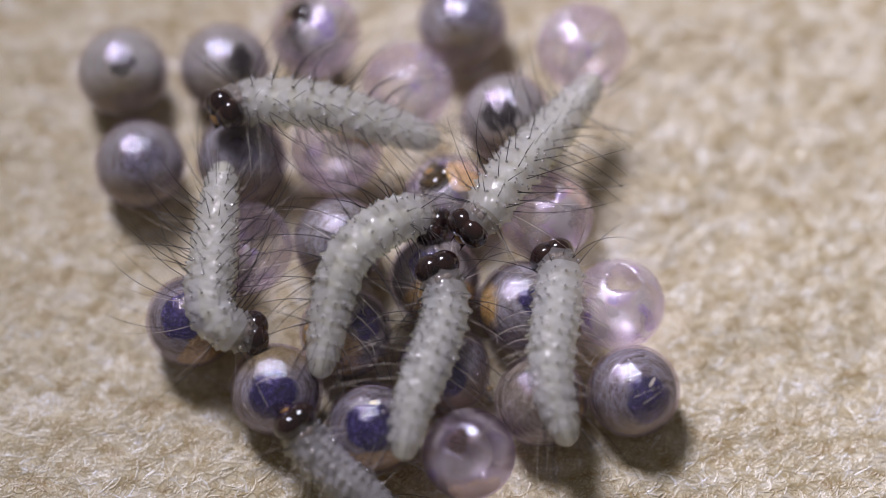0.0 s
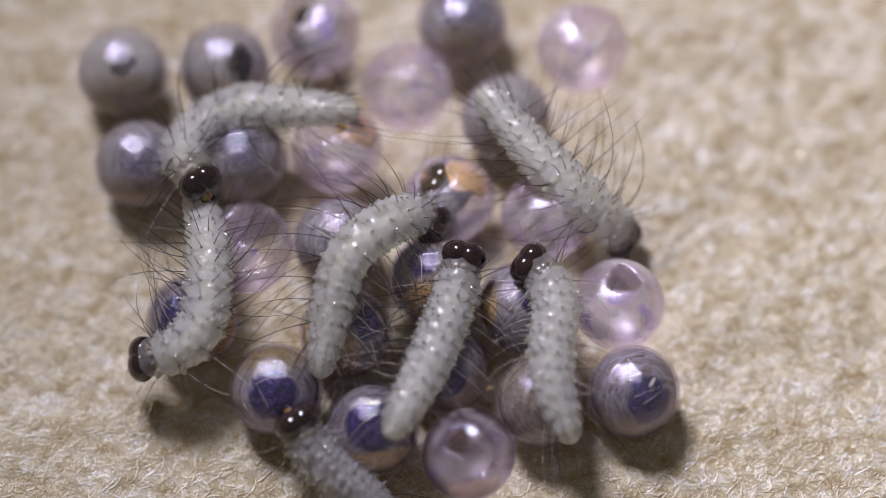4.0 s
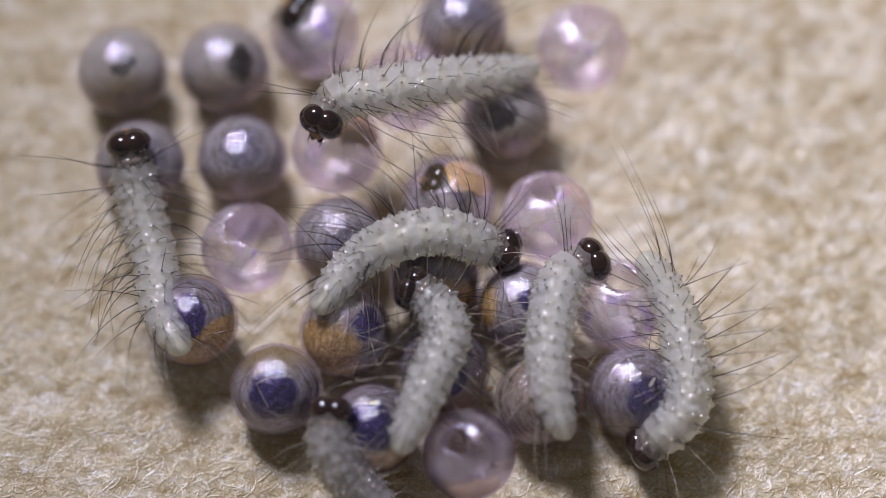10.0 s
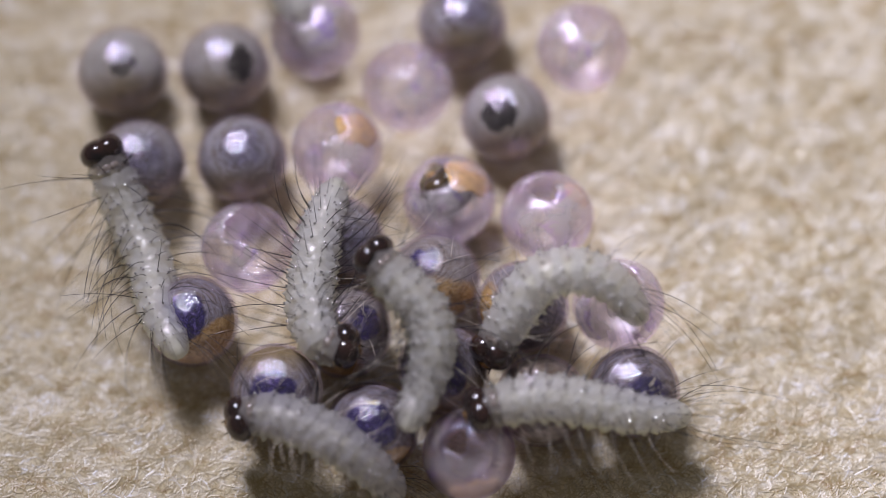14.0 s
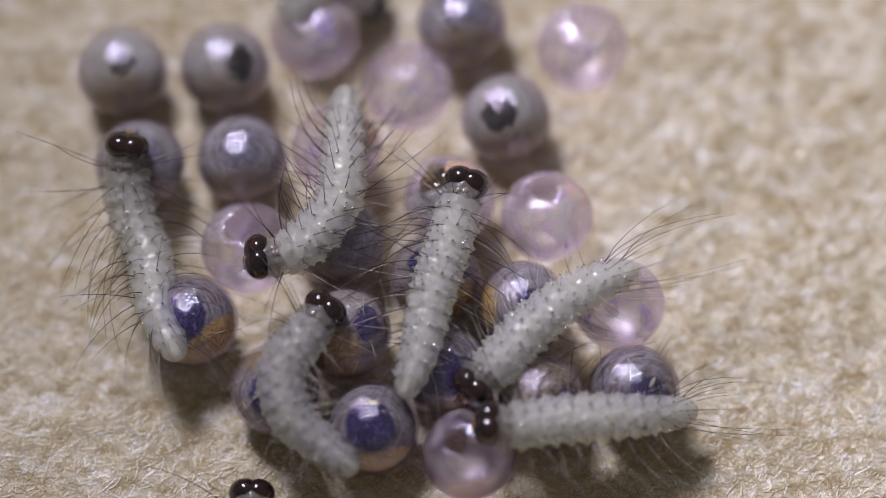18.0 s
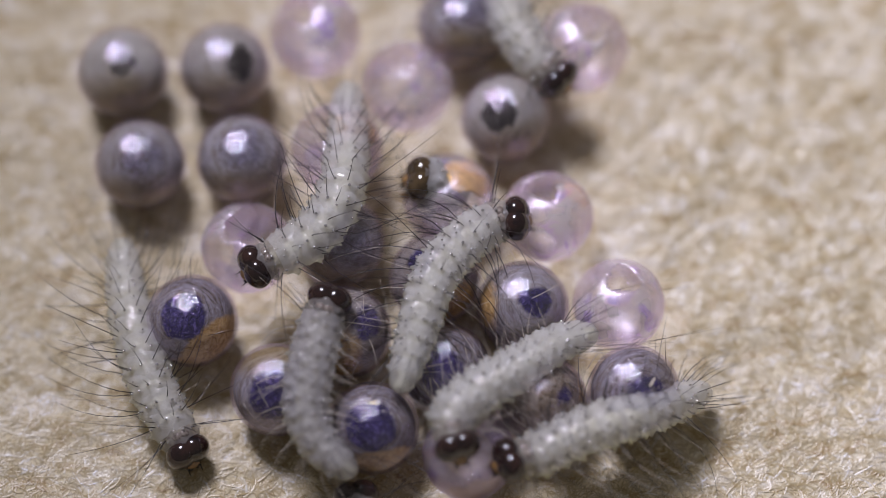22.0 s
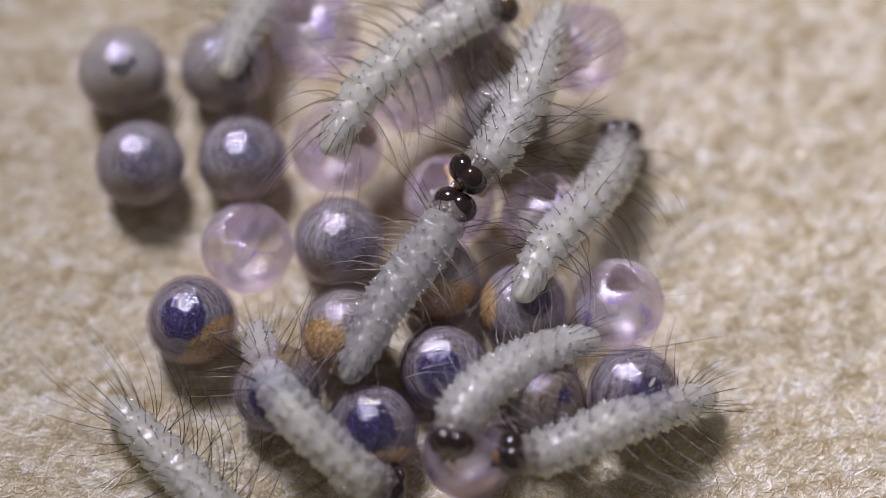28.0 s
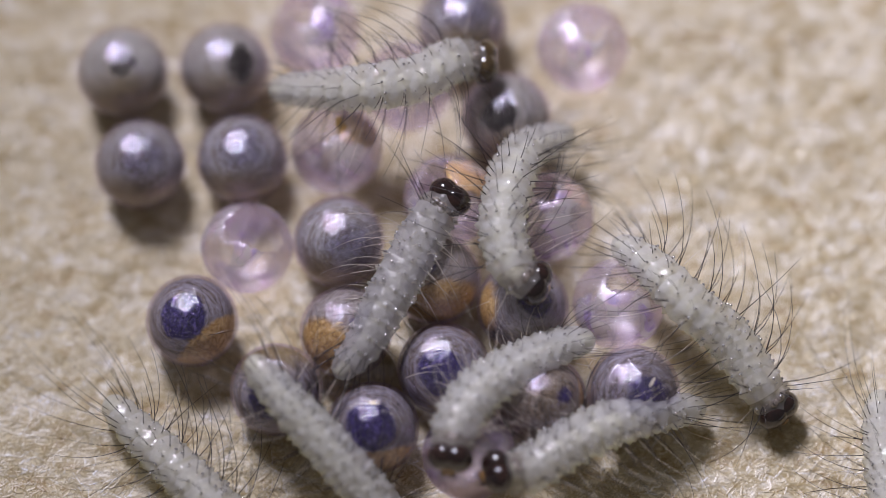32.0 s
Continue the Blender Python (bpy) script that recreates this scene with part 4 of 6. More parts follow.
    s[22] = (0.74, -2.91, 0.94), (1.04, -2.79, 0.80), (1.49, -2.55, 0.79), (1.93, -2.40, 0.83), (2.38, -2.21, 0.68), (2.95, -1.83, 0.26)
    s[23] = (0.78, -2.78, 0.95), (1.07, -2.71, 0.85), (1.49, -2.54, 0.84), (1.93, -2.38, 0.86), (2.38, -2.18, 0.69), (2.95, -1.85, 0.26)
    s[25] = (0.76, -2.82, 0.96), (1.08, -2.78, 0.80), (1.49, -2.58, 0.78), (1.93, -2.40, 0.82), (2.38, -2.19, 0.68), (2.95, -1.88, 0.26)
    s[25.5] = (0.80, -2.86, 0.90), (1.11, -2.81, 0.73), (1.52, -2.60, 0.72), (1.93, -2.39, 0.80), (2.41, -2.19, 0.67), (2.98, -1.88, 0.26)
    s[27.5] = (0.77, -2.83, 0.94), (1.08, -2.78, 0.78), (1.49, -2.61, 0.75), (1.93, -2.42, 0.79), (2.44, -2.20, 0.66), (3.03, -1.88, 0.26)
    s[29.5] = (0.77, -2.84, 0.94), (1.08, -2.78, 0.78), (1.49, -2.61, 0.75), (1.93, -2.42, 0.79), (2.44, -2.20, 0.66), (3.03, -1.88, 0.26)
    s[30] = (0.35, -3.10, 1.01), (0.73, -3.01, 0.89), (1.17, -2.70, 0.81), (1.61, -2.45, 0.78), (2.19, -2.26, 0.63), (2.93, -2.17, 0.26)
    s[30.5] = (0.60, -3.23, 0.73), (0.86, -3.02, 0.60), (1.24, -2.75, 0.51), (1.74, -2.50, 0.56), (2.19, -2.33, 0.65), (2.79, -2.14, 0.63)
    s[31] = (0.57, -3.03, 0.99), (0.92, -2.94, 0.80), (1.36, -2.66, 0.72), (1.74, -2.47, 0.76), (2.18, -2.31, 0.76), (2.79, -2.13, 0.64)
    s[32] = (0.61, -3.05, 0.95), (0.95, -2.95, 0.75), (1.36, -2.66, 0.71), (1.80, -2.44, 0.76), (2.25, -2.26, 0.64), (2.89, -2.03, 0.26)
    crawl(larvae[1], s)
    s = {}
    s[0] = (-0.11, -0.07, 0.83), (-0.31, 0.01, 0.97), (-0.66, -0.23, 1.27), (-1.04, -0.60, 1.32), (-1.23, -1.06, 1.13), (-1.38, -1.84, 0.86)
    s[3.5] = (-0.11, -0.05, 0.81), (-0.31, 0.01, 0.96), (-0.66, -0.23, 1.27), (-1.04, -0.60, 1.32), (-1.23, -1.06, 1.13), (-1.38, -1.84, 0.86)
    s[6] = (-0.17, 0.04, 0.74), (-0.38, 0.05, 0.92), (-0.66, -0.23, 1.26), (-1.04, -0.59, 1.32), (-1.23, -1.06, 1.13), (-1.38, -1.84, 0.86)
    s[6.5] = (-0.12, -0.00, 0.78), (-0.38, 0.04, 0.94), (-0.66, -0.23, 1.26), (-1.04, -0.60, 1.32), (-1.23, -1.07, 1.14), (-1.41, -1.85, 0.89)
    s[7] = (-0.22, 0.04, 0.98), (-0.47, -0.05, 0.91), (-0.85, -0.31, 0.95), (-1.17, -0.82, 1.04), (-1.32, -1.31, 1.08), (-1.54, -1.95, 1.08)
    s[7.5] = (-1.49, 0.15, 1.25), (-1.23, -0.06, 1.36), (-1.04, -0.42, 1.40), (-1.10, -0.88, 1.19), (-1.23, -1.37, 1.05), (-1.41, -1.96, 0.99)
    s[8] = (0.39, 0.02, 0.95), (0.07, -0.01, 1.15), (-0.41, -0.15, 1.24), (-0.85, -0.40, 1.18), (-1.17, -0.81, 1.01), (-1.47, -1.42, 1.01)
    s[8.5] = (-0.22, -0.26, 1.08), (-0.47, -0.09, 0.93), (-0.79, -0.17, 0.94), (-1.04, -0.54, 1.02), (-1.23, -1.03, 1.06), (-1.41, -1.44, 1.04)
    s[9] = (-0.18, -0.41, 0.95), (-0.37, -0.23, 1.07), (-0.78, -0.30, 1.34), (-1.10, -0.53, 1.34), (-1.29, -0.82, 1.04), (-1.45, -1.38, 1.04)
    s[9.5] = (0.37, -0.70, 0.74), (0.26, -0.47, 1.00), (-0.15, -0.31, 1.29), (-0.60, -0.39, 1.24), (-1.04, -0.66, 0.97), (-1.35, -1.23, 1.11)
    s[10] = (0.71, -0.39, 0.90), (0.42, -0.35, 1.03), (-0.03, -0.30, 1.26), (-0.53, -0.40, 1.27), (-0.98, -0.57, 1.00), (-1.40, -1.15, 1.09)
    s[10.5] = (0.26, 0.74, 1.05), (0.04, 0.54, 1.07), (-0.28, 0.28, 1.02), (-0.60, -0.07, 0.96), (-0.91, -0.54, 1.01), (-1.21, -1.14, 1.15)
    s[11] = (0.26, 0.71, 1.06), (0.04, 0.54, 1.07), (-0.28, 0.28, 1.02), (-0.60, -0.07, 0.96), (-0.91, -0.54, 1.01), (-1.21, -1.14, 1.15)
    s[11.5] = (0.01, 0.62, 1.13), (-0.25, 0.50, 0.99), (-0.60, 0.25, 0.92), (-0.92, -0.11, 0.97), (-1.07, -0.56, 1.06), (-1.16, -1.18, 1.16)
    s[12] = (-1.96, -0.18, 1.11), (-1.68, -0.01, 1.24), (-1.29, 0.01, 1.35), (-0.91, -0.21, 1.37), (-0.91, -0.54, 1.19), (-1.16, -1.18, 1.16)
    s[12.5] = (-1.64, -0.93, 0.79), (-1.67, -0.64, 1.08), (-1.42, -0.29, 1.40), (-1.04, -0.38, 1.45), (-0.85, -0.64, 1.26), (-0.85, -1.05, 1.09)
    s[13] = (-1.22, -1.73, 0.92), (-1.29, -1.42, 1.01), (-1.32, -0.90, 1.06), (-1.23, -0.36, 1.08), (-1.14, 0.19, 1.07), (-1.00, 0.69, 1.03)
    s[13.5] = (-1.92, -1.37, 0.91), (-1.74, -1.17, 0.87), (-1.48, -0.92, 0.93), (-1.36, -0.47, 1.02), (-1.30, -0.07, 1.04), (-1.23, 0.37, 0.96)
    s[14] = (-1.10, -1.59, 1.05), (-1.35, -1.53, 1.03), (-1.48, -1.15, 1.00), (-1.45, -0.67, 0.99), (-1.36, -0.11, 0.97), (-1.19, 0.44, 0.90)
    s[14.5] = (-1.16, -2.00, 0.92), (-1.29, -1.62, 0.99), (-1.39, -1.15, 1.01), (-1.36, -0.68, 1.02), (-1.33, -0.28, 1.05), (-1.28, 0.14, 1.10)
    s[16.5] = (-1.94, -0.56, 0.97), (-1.61, -0.53, 0.98), (-1.30, -0.35, 1.04), (-1.09, 0.05, 1.07), (-1.11, 0.79, 0.96), (-1.17, 1.70, 0.72)
    s[17] = (-1.96, -0.59, 0.96), (-1.61, -0.54, 0.97), (-1.30, -0.34, 1.04), (-1.09, 0.05, 1.07), (-1.11, 0.79, 0.96), (-1.17, 1.70, 0.72)
    s[18] = (-2.06, -0.52, 1.05), (-1.74, -0.47, 1.02), (-1.42, -0.21, 1.05), (-1.17, 0.19, 1.08), (-1.12, 0.83, 1.03), (-1.11, 1.57, 0.91)
    s[19] = (-2.04, -0.62, 0.97), (-1.80, -0.43, 0.99), (-1.55, -0.13, 1.03), (-1.27, 0.27, 1.05), (-1.14, 0.83, 1.03), (-1.10, 1.53, 0.95)
    s[20] = (-2.02, -0.57, 1.01), (-1.68, -0.43, 0.99), (-1.36, -0.20, 1.03), (-1.17, 0.27, 1.04), (-1.11, 0.90, 0.88), (-1.16, 1.81, 0.53)
    s[21] = (-2.08, -0.63, 0.98), (-1.74, -0.43, 1.00), (-1.42, -0.21, 1.05), (-1.17, 0.20, 1.06), (-1.08, 0.88, 0.93), (-1.09, 1.77, 0.63)
    s[22] = (-2.10, -0.61, 0.99), (-1.74, -0.43, 1.01), (-1.42, -0.21, 1.05), (-1.17, 0.20, 1.06), (-1.08, 0.88, 0.92), (-1.09, 1.74, 0.63)
    s[23] = (-1.99, -0.54, 1.01), (-1.68, -0.36, 1.00), (-1.36, -0.06, 1.01), (-1.21, 0.43, 0.99), (-1.18, 1.04, 0.86), (-1.22, 1.79, 0.55)
    s[23.5] = (-1.99, -0.35, 1.10), (-1.74, -0.28, 1.05), (-1.42, -0.06, 1.02), (-1.21, 0.42, 1.01), (-1.18, 1.00, 0.97), (-1.23, 1.62, 0.85)
    s[24] = (-2.04, -0.71, 0.88), (-1.87, -0.44, 0.93), (-1.68, -0.09, 0.92), (-1.46, 0.39, 0.93), (-1.31, 0.92, 0.98), (-1.31, 1.45, 1.02)
    s[24.5] = (-2.25, -1.02, 0.84), (-1.99, -0.70, 0.89), (-1.74, -0.23, 0.93), (-1.56, 0.23, 0.97), (-1.43, 0.69, 1.03), (-1.37, 1.21, 1.12)
    s[25] = (-1.69, -1.07, 0.81), (-1.74, -0.72, 0.78), (-1.68, -0.34, 0.85), (-1.56, 0.18, 0.94), (-1.46, 0.63, 1.01), (-1.51, 1.14, 1.08)
    s[25.5] = (-1.54, -1.16, 1.00), (-1.68, -0.74, 0.84), (-1.62, -0.28, 0.87), (-1.49, 0.23, 0.97), (-1.40, 0.69, 1.03), (-1.51, 1.17, 1.08)
    s[26] = (-2.25, -0.75, 0.86), (-2.06, -0.37, 0.95), (-1.75, -0.02, 0.92), (-1.56, 0.40, 0.90), (-1.43, 0.78, 0.98), (-1.46, 1.08, 1.11)
    s[26.5] = (-3.35, 0.24, 0.79), (-3.09, 0.05, 0.75), (-2.64, -0.07, 0.87), (-2.19, 0.10, 0.97), (-1.81, 0.44, 0.98), (-1.56, 0.83, 1.03)
    s[27] = (-2.66, 1.67, 1.03), (-3.04, 1.45, 0.89), (-3.29, 0.97, 0.87), (-3.22, 0.44, 0.79), (-2.84, 0.18, 0.77), (-2.38, 0.21, 1.02)
    s[27.5] = (-1.67, 2.74, 1.07), (-1.96, 2.50, 1.04), (-2.28, 2.17, 1.01), (-2.66, 1.80, 0.88), (-3.04, 1.32, 0.86), (-3.42, 0.68, 1.14)
    s[28] = (-1.21, 3.86, 0.26), (-1.53, 3.57, 0.26), (-1.85, 3.26, 0.31), (-2.11, 2.81, 0.53), (-2.32, 2.31, 0.84), (-2.46, 1.73, 1.08)
    s[28.5] = (-1.08, 4.15, 0.26), (-1.34, 3.79, 0.26), (-1.66, 3.48, 0.31), (-1.98, 3.03, 0.50), (-2.22, 2.46, 0.82), (-2.41, 1.93, 1.15)
    s[29] = (-0.55, 5.02, 0.26), (-0.82, 4.73, 0.26), (-1.14, 4.44, 0.26), (-1.47, 4.08, 0.26), (-1.73, 3.72, 0.26), (-1.92, 3.36, 0.26)
    s[32] = (-0.16, 6.05, 0.26), (-0.42, 5.76, 0.26), (-0.75, 5.46, 0.26), (-1.08, 5.10, 0.26), (-1.34, 4.73, 0.26), (-1.54, 4.37, 0.26)
    crawl(larvae[2], s)
    s = {}
    s[0] = (-0.06, -0.70, 1.15), (0.01, -0.91, 1.08), (0.01, -1.24, 1.06), (-0.15, -1.77, 1.04), (-0.34, -2.29, 0.98), (-0.45, -2.82, 0.87)
    s[0.5] = (-0.73, -0.94, 1.00), (-0.41, -1.01, 1.00), (-0.09, -1.30, 1.03), (-0.12, -1.77, 1.03), (-0.28, -2.28, 0.96), (-0.43, -2.82, 0.86)
    s[1] = (0.37, -0.81, 0.93), (0.13, -0.98, 1.00), (0.01, -1.37, 1.06), (-0.18, -1.85, 1.05), (-0.34, -2.29, 0.98), (-0.45, -2.82, 0.87)
    s[1.5] = (0.30, -0.68, 1.03), (0.16, -0.89, 1.04), (0.04, -1.31, 1.06), (-0.17, -1.85, 1.06), (-0.35, -2.30, 1.01), (-0.50, -2.78, 0.94)
    s[2] = (0.26, -0.56, 1.07), (0.20, -0.75, 1.03), (0.07, -1.15, 1.01), (-0.15, -1.77, 1.04), (-0.40, -2.25, 1.07), (-0.64, -2.65, 1.08)
    s[3.5] = (0.24, -0.54, 1.08), (0.18, -0.75, 1.03), (0.07, -1.15, 1.02), (-0.15, -1.77, 1.04), (-0.40, -2.25, 1.07), (-0.62, -2.63, 1.09)
    s[5.5] = (0.23, -0.54, 1.08), (0.18, -0.75, 1.04), (0.07, -1.15, 1.01), (-0.15, -1.76, 1.01), (-0.31, -2.22, 0.98), (-0.45, -2.77, 0.92)
    s[6] = (0.16, -0.54, 1.11), (0.12, -0.77, 1.08), (0.01, -1.24, 1.06), (-0.21, -1.85, 1.05), (-0.43, -2.37, 1.02), (-0.56, -2.83, 0.93)
    s[7] = (0.12, -0.62, 1.13), (0.10, -0.84, 1.09), (0.01, -1.32, 1.08), (-0.18, -1.85, 1.07), (-0.40, -2.31, 1.04), (-0.54, -2.73, 1.00)
    s[8] = (0.18, -0.64, 1.10), (0.13, -0.87, 1.06), (0.04, -1.23, 1.05), (-0.18, -1.77, 1.03), (-0.28, -2.29, 0.99), (-0.17, -2.85, 0.96)
    s[9] = (-0.07, -0.90, 1.65), (0.01, -1.14, 1.50), (0.01, -1.53, 1.29), (-0.18, -1.95, 1.16), (-0.34, -2.36, 0.99), (-0.48, -2.82, 0.89)
    s[9.5] = (0.48, -1.78, 0.85), (0.45, -1.52, 1.10), (0.10, -1.39, 1.24), (-0.28, -1.54, 1.13), (-0.31, -2.02, 0.97), (-0.26, -2.69, 0.89)
    s[10] = (-0.33, -0.89, 1.03), (-0.12, -1.06, 1.04), (0.04, -1.45, 1.07), (-0.12, -1.91, 1.06), (-0.31, -2.36, 1.00), (-0.48, -2.77, 0.94)
    s[10.5] = (0.13, -0.51, 1.12), (0.13, -0.73, 1.06), (0.04, -1.16, 1.02), (-0.15, -1.69, 1.00), (-0.31, -2.14, 0.95), (-0.31, -2.68, 0.86)
    s[11] = (0.12, -0.52, 1.13), (0.12, -0.73, 1.06), (0.03, -1.16, 1.02), (-0.15, -1.69, 1.00), (-0.29, -2.14, 0.94), (-0.28, -2.72, 0.87)
    s[11.5] = (0.08, -0.58, 1.14), (0.05, -0.78, 1.07), (-0.03, -1.16, 1.02), (-0.21, -1.69, 1.00), (-0.28, -2.15, 0.96), (-0.21, -2.80, 0.93)
    s[12] = (0.10, -0.55, 1.13), (0.07, -0.77, 1.07), (-0.01, -1.16, 1.02), (-0.20, -1.69, 1.00), (-0.28, -2.15, 0.97), (-0.17, -2.89, 0.94)
    s[12.5] = (0.26, -0.11, 0.89), (0.20, -0.43, 1.00), (0.04, -0.97, 1.06), (-0.15, -1.51, 1.05), (-0.34, -2.04, 1.02), (-0.41, -2.60, 1.00)
    s[13] = (-0.18, -0.14, 1.02), (-0.08, -0.39, 1.08), (0.01, -0.91, 1.10), (-0.12, -1.52, 1.08), (-0.25, -2.04, 1.04), (-0.39, -2.55, 1.01)
    s[13.5] = (0.03, -0.20, 1.05), (0.03, -0.47, 1.08), (0.01, -0.95, 1.09), (-0.12, -1.52, 1.07), (-0.25, -2.04, 1.04), (-0.39, -2.50, 1.02)
    s[14] = (-0.77, -0.73, 1.62), (-0.50, -1.02, 1.54), (-0.21, -1.30, 1.38), (-0.12, -1.71, 1.23), (-0.21, -2.04, 1.04), (-0.40, -2.54, 1.02)
    s[14.5] = (0.17, 0.35, 1.15), (0.07, 0.07, 1.12), (-0.03, -0.37, 1.10), (-0.12, -0.98, 1.08), (-0.18, -1.58, 1.05), (-0.39, -2.12, 0.99)
    s[16.5] = (0.28, 0.36, 1.13), (0.20, 0.08, 1.10), (0.07, -0.36, 1.08), (-0.12, -0.97, 1.07), (-0.25, -1.58, 1.05), (-0.42, -2.13, 1.01)
    s[18] = (0.26, 0.34, 1.13), (0.18, 0.08, 1.10), (0.06, -0.36, 1.09), (-0.12, -0.97, 1.08), (-0.25, -1.58, 1.05), (-0.42, -2.13, 1.01)
    s[19] = (0.04, 0.43, 1.16), (0.04, 0.13, 1.13), (0.01, -0.37, 1.10), (-0.12, -0.98, 1.08), (-0.25, -1.58, 1.06), (-0.43, -2.14, 1.02)
    s[19.5] = (0.39, 0.45, 1.08), (0.23, 0.15, 1.09), (0.07, -0.36, 1.09), (-0.10, -0.97, 1.08), (-0.25, -1.58, 1.06), (-0.43, -2.14, 1.02)
    s[20] = (0.60, -0.90, 0.89), (0.48, -0.70, 1.15), (0.10, -0.68, 1.35), (-0.12, -1.05, 1.26), (-0.28, -1.51, 1.05), (-0.45, -2.08, 1.01)
    s[20.5] = (0.88, -0.28, 0.87), (0.55, -0.31, 0.79), (0.17, -0.49, 0.90), (-0.09, -0.95, 1.03), (-0.25, -1.51, 1.05), (-0.45, -2.08, 1.01)
    s[21] = (0.88, -0.08, 1.03), (0.62, -0.10, 0.97), (0.23, -0.33, 1.01), (-0.09, -0.76, 1.06), (-0.25, -1.37, 1.06), (-0.48, -2.09, 1.03)
    s[22] = (0.81, -0.04, 1.00), (0.56, -0.07, 0.95), (0.23, -0.32, 0.99), (-0.09, -0.76, 1.05), (-0.28, -1.37, 1.05), (-0.48, -2.07, 1.01)
    s[22.5] = (0.85, -0.03, 1.03), (0.58, -0.06, 0.96), (0.23, -0.33, 0.99), (-0.09, -0.76, 1.05), (-0.28, -1.37, 1.05), (-0.48, -2.07, 1.01)
    s[23] = (0.76, 0.91, 0.93), (0.68, 0.64, 0.83), (0.52, 0.14, 0.86), (0.32, -0.51, 0.94), (0.07, -1.15, 1.01), (-0.20, -1.72, 1.12)
    s[23.5] = (2.34, -0.46, 0.91), (2.01, -0.23, 0.93), (1.56, -0.24, 1.29), (1.11, -0.27, 1.37), (0.61, -0.44, 1.27), (0.37, -0.97, 1.33)
    s[24] = (2.22, -0.70, 1.10), (1.97, -0.40, 1.17), (1.55, -0.23, 1.44), (1.05, -0.30, 1.44), (0.67, -0.53, 1.34), (0.49, -1.00, 1.23)
    s[24.5] = (1.79, 1.44, 0.26), (1.78, 0.91, 0.52), (1.51, 0.37, 0.82), (1.18, -0.13, 1.01), (0.86, -0.49, 1.07), (0.67, -0.92, 1.12)
    s[25] = (1.94, 1.02, 0.26), (1.77, 0.70, 0.50), (1.51, 0.17, 0.79), (1.18, -0.33, 0.99), (0.99, -0.77, 1.08), (0.85, -1.10, 1.13)
    s[25.5] = (1.91, 1.09, 0.26), (1.71, 0.69, 0.53), (1.38, 0.23, 0.82), (1.12, -0.33, 1.01), (0.99, -0.77, 1.08), (0.87, -1.17, 1.10)
    s[27.5] = (2.06, 1.23, 0.26), (1.90, 0.85, 0.49), (1.64, 0.31, 0.78), (1.31, -0.12, 0.99), (1.05, -0.56, 1.07), (0.86, -1.16, 1.11)
    s[28] = (2.03, 1.30, 0.26), (1.97, 0.86, 0.48), (1.70, 0.33, 0.75), (1.38, -0.10, 0.95), (1.12, -0.48, 1.04), (0.87, -1.04, 1.15)
    s[28.5] = (2.58, 0.08, 0.26), (2.29, 0.16, 0.31), (1.90, 0.12, 0.49), (1.51, -0.02, 0.76), (1.18, -0.22, 0.91), (0.87, -0.36, 0.90)
    s[29] = (2.41, 0.50, 0.66), (2.60, 0.21, 0.68), (2.28, 0.07, 0.70), (1.82, -0.13, 0.92), (1.37, -0.29, 1.08), (0.96, -0.61, 1.09)
    s[29.5] = (2.22, -1.19, 1.03), (2.51, -0.97, 1.06), (2.42, -0.47, 1.01), (2.07, -0.11, 0.96), (1.76, -0.08, 0.91), (1.38, -0.40, 0.76)
    s[30] = (2.85, -1.66, 0.26), (2.89, -1.31, 0.36), (2.71, -0.85, 0.59), (2.46, -0.39, 0.81), (2.07, -0.30, 0.93), (1.56, -0.48, 0.87)
    s[30.5] = (3.96, -1.51, 0.26), (3.72, -1.45, 0.56), (3.27, -1.18, 0.90), (2.70, -0.72, 0.96), (2.14, -0.38, 0.95), (1.57, -0.30, 0.76)
    s[31] = (3.40, -2.26, 0.26), (3.46, -1.96, 0.46), (3.33, -1.57, 0.70), (2.95, -1.27, 0.96), (2.51, -0.81, 1.00), (2.04, -0.32, 0.89)
    s[31.5] = (3.71, -2.12, 0.26), (3.56, -1.89, 0.46), (3.27, -1.44, 0.71), (2.82, -1.14, 0.98), (2.41, -0.75, 1.03), (2.01, -0.32, 0.90)
    s[32] = (3.76, -2.05, 0.26), (3.56, -1.82, 0.46), (3.21, -1.37, 0.71), (2.76, -1.07, 0.98), (2.39, -0.66, 0.98), (1.98, -0.24, 0.77)
    crawl(larvae[3], s)
    s = {}
    s[0] = (1.23, -0.45, 0.88), (1.31, -0.69, 0.95), (1.27, -1.15, 1.00), (1.21, -1.63, 1.01), (1.23, -2.07, 0.95), (1.39, -2.61, 0.75)
    s[1] = (1.23, -0.45, 0.88), (1.31, -0.69, 0.95), (1.27, -1.15, 1.00), (1.21, -1.63, 1.01), (1.23, -2.07, 0.95), (1.39, -2.61, 0.75)
    s[2] = (1.38, -0.36, 0.83), (1.34, -0.64, 0.91), (1.28, -1.14, 0.98), (1.21, -1.63, 1.01), (1.23, -2.07, 0.95), (1.39, -2.61, 0.75)
    s[2.5] = (1.80, -0.86, 1.13), (1.56, -0.91, 1.04), (1.30, -1.21, 1.00), (1.21, -1.62, 1.00), (1.23, -2.08, 0.95), (1.39, -2.60, 0.77)
    s[3] = (1.05, -0.61, 1.08), (1.18, -0.78, 1.06), (1.27, -1.16, 1.03), (1.20, -1.63, 1.02), (1.23, -2.08, 0.96), (1.41, -2.58, 0.78)
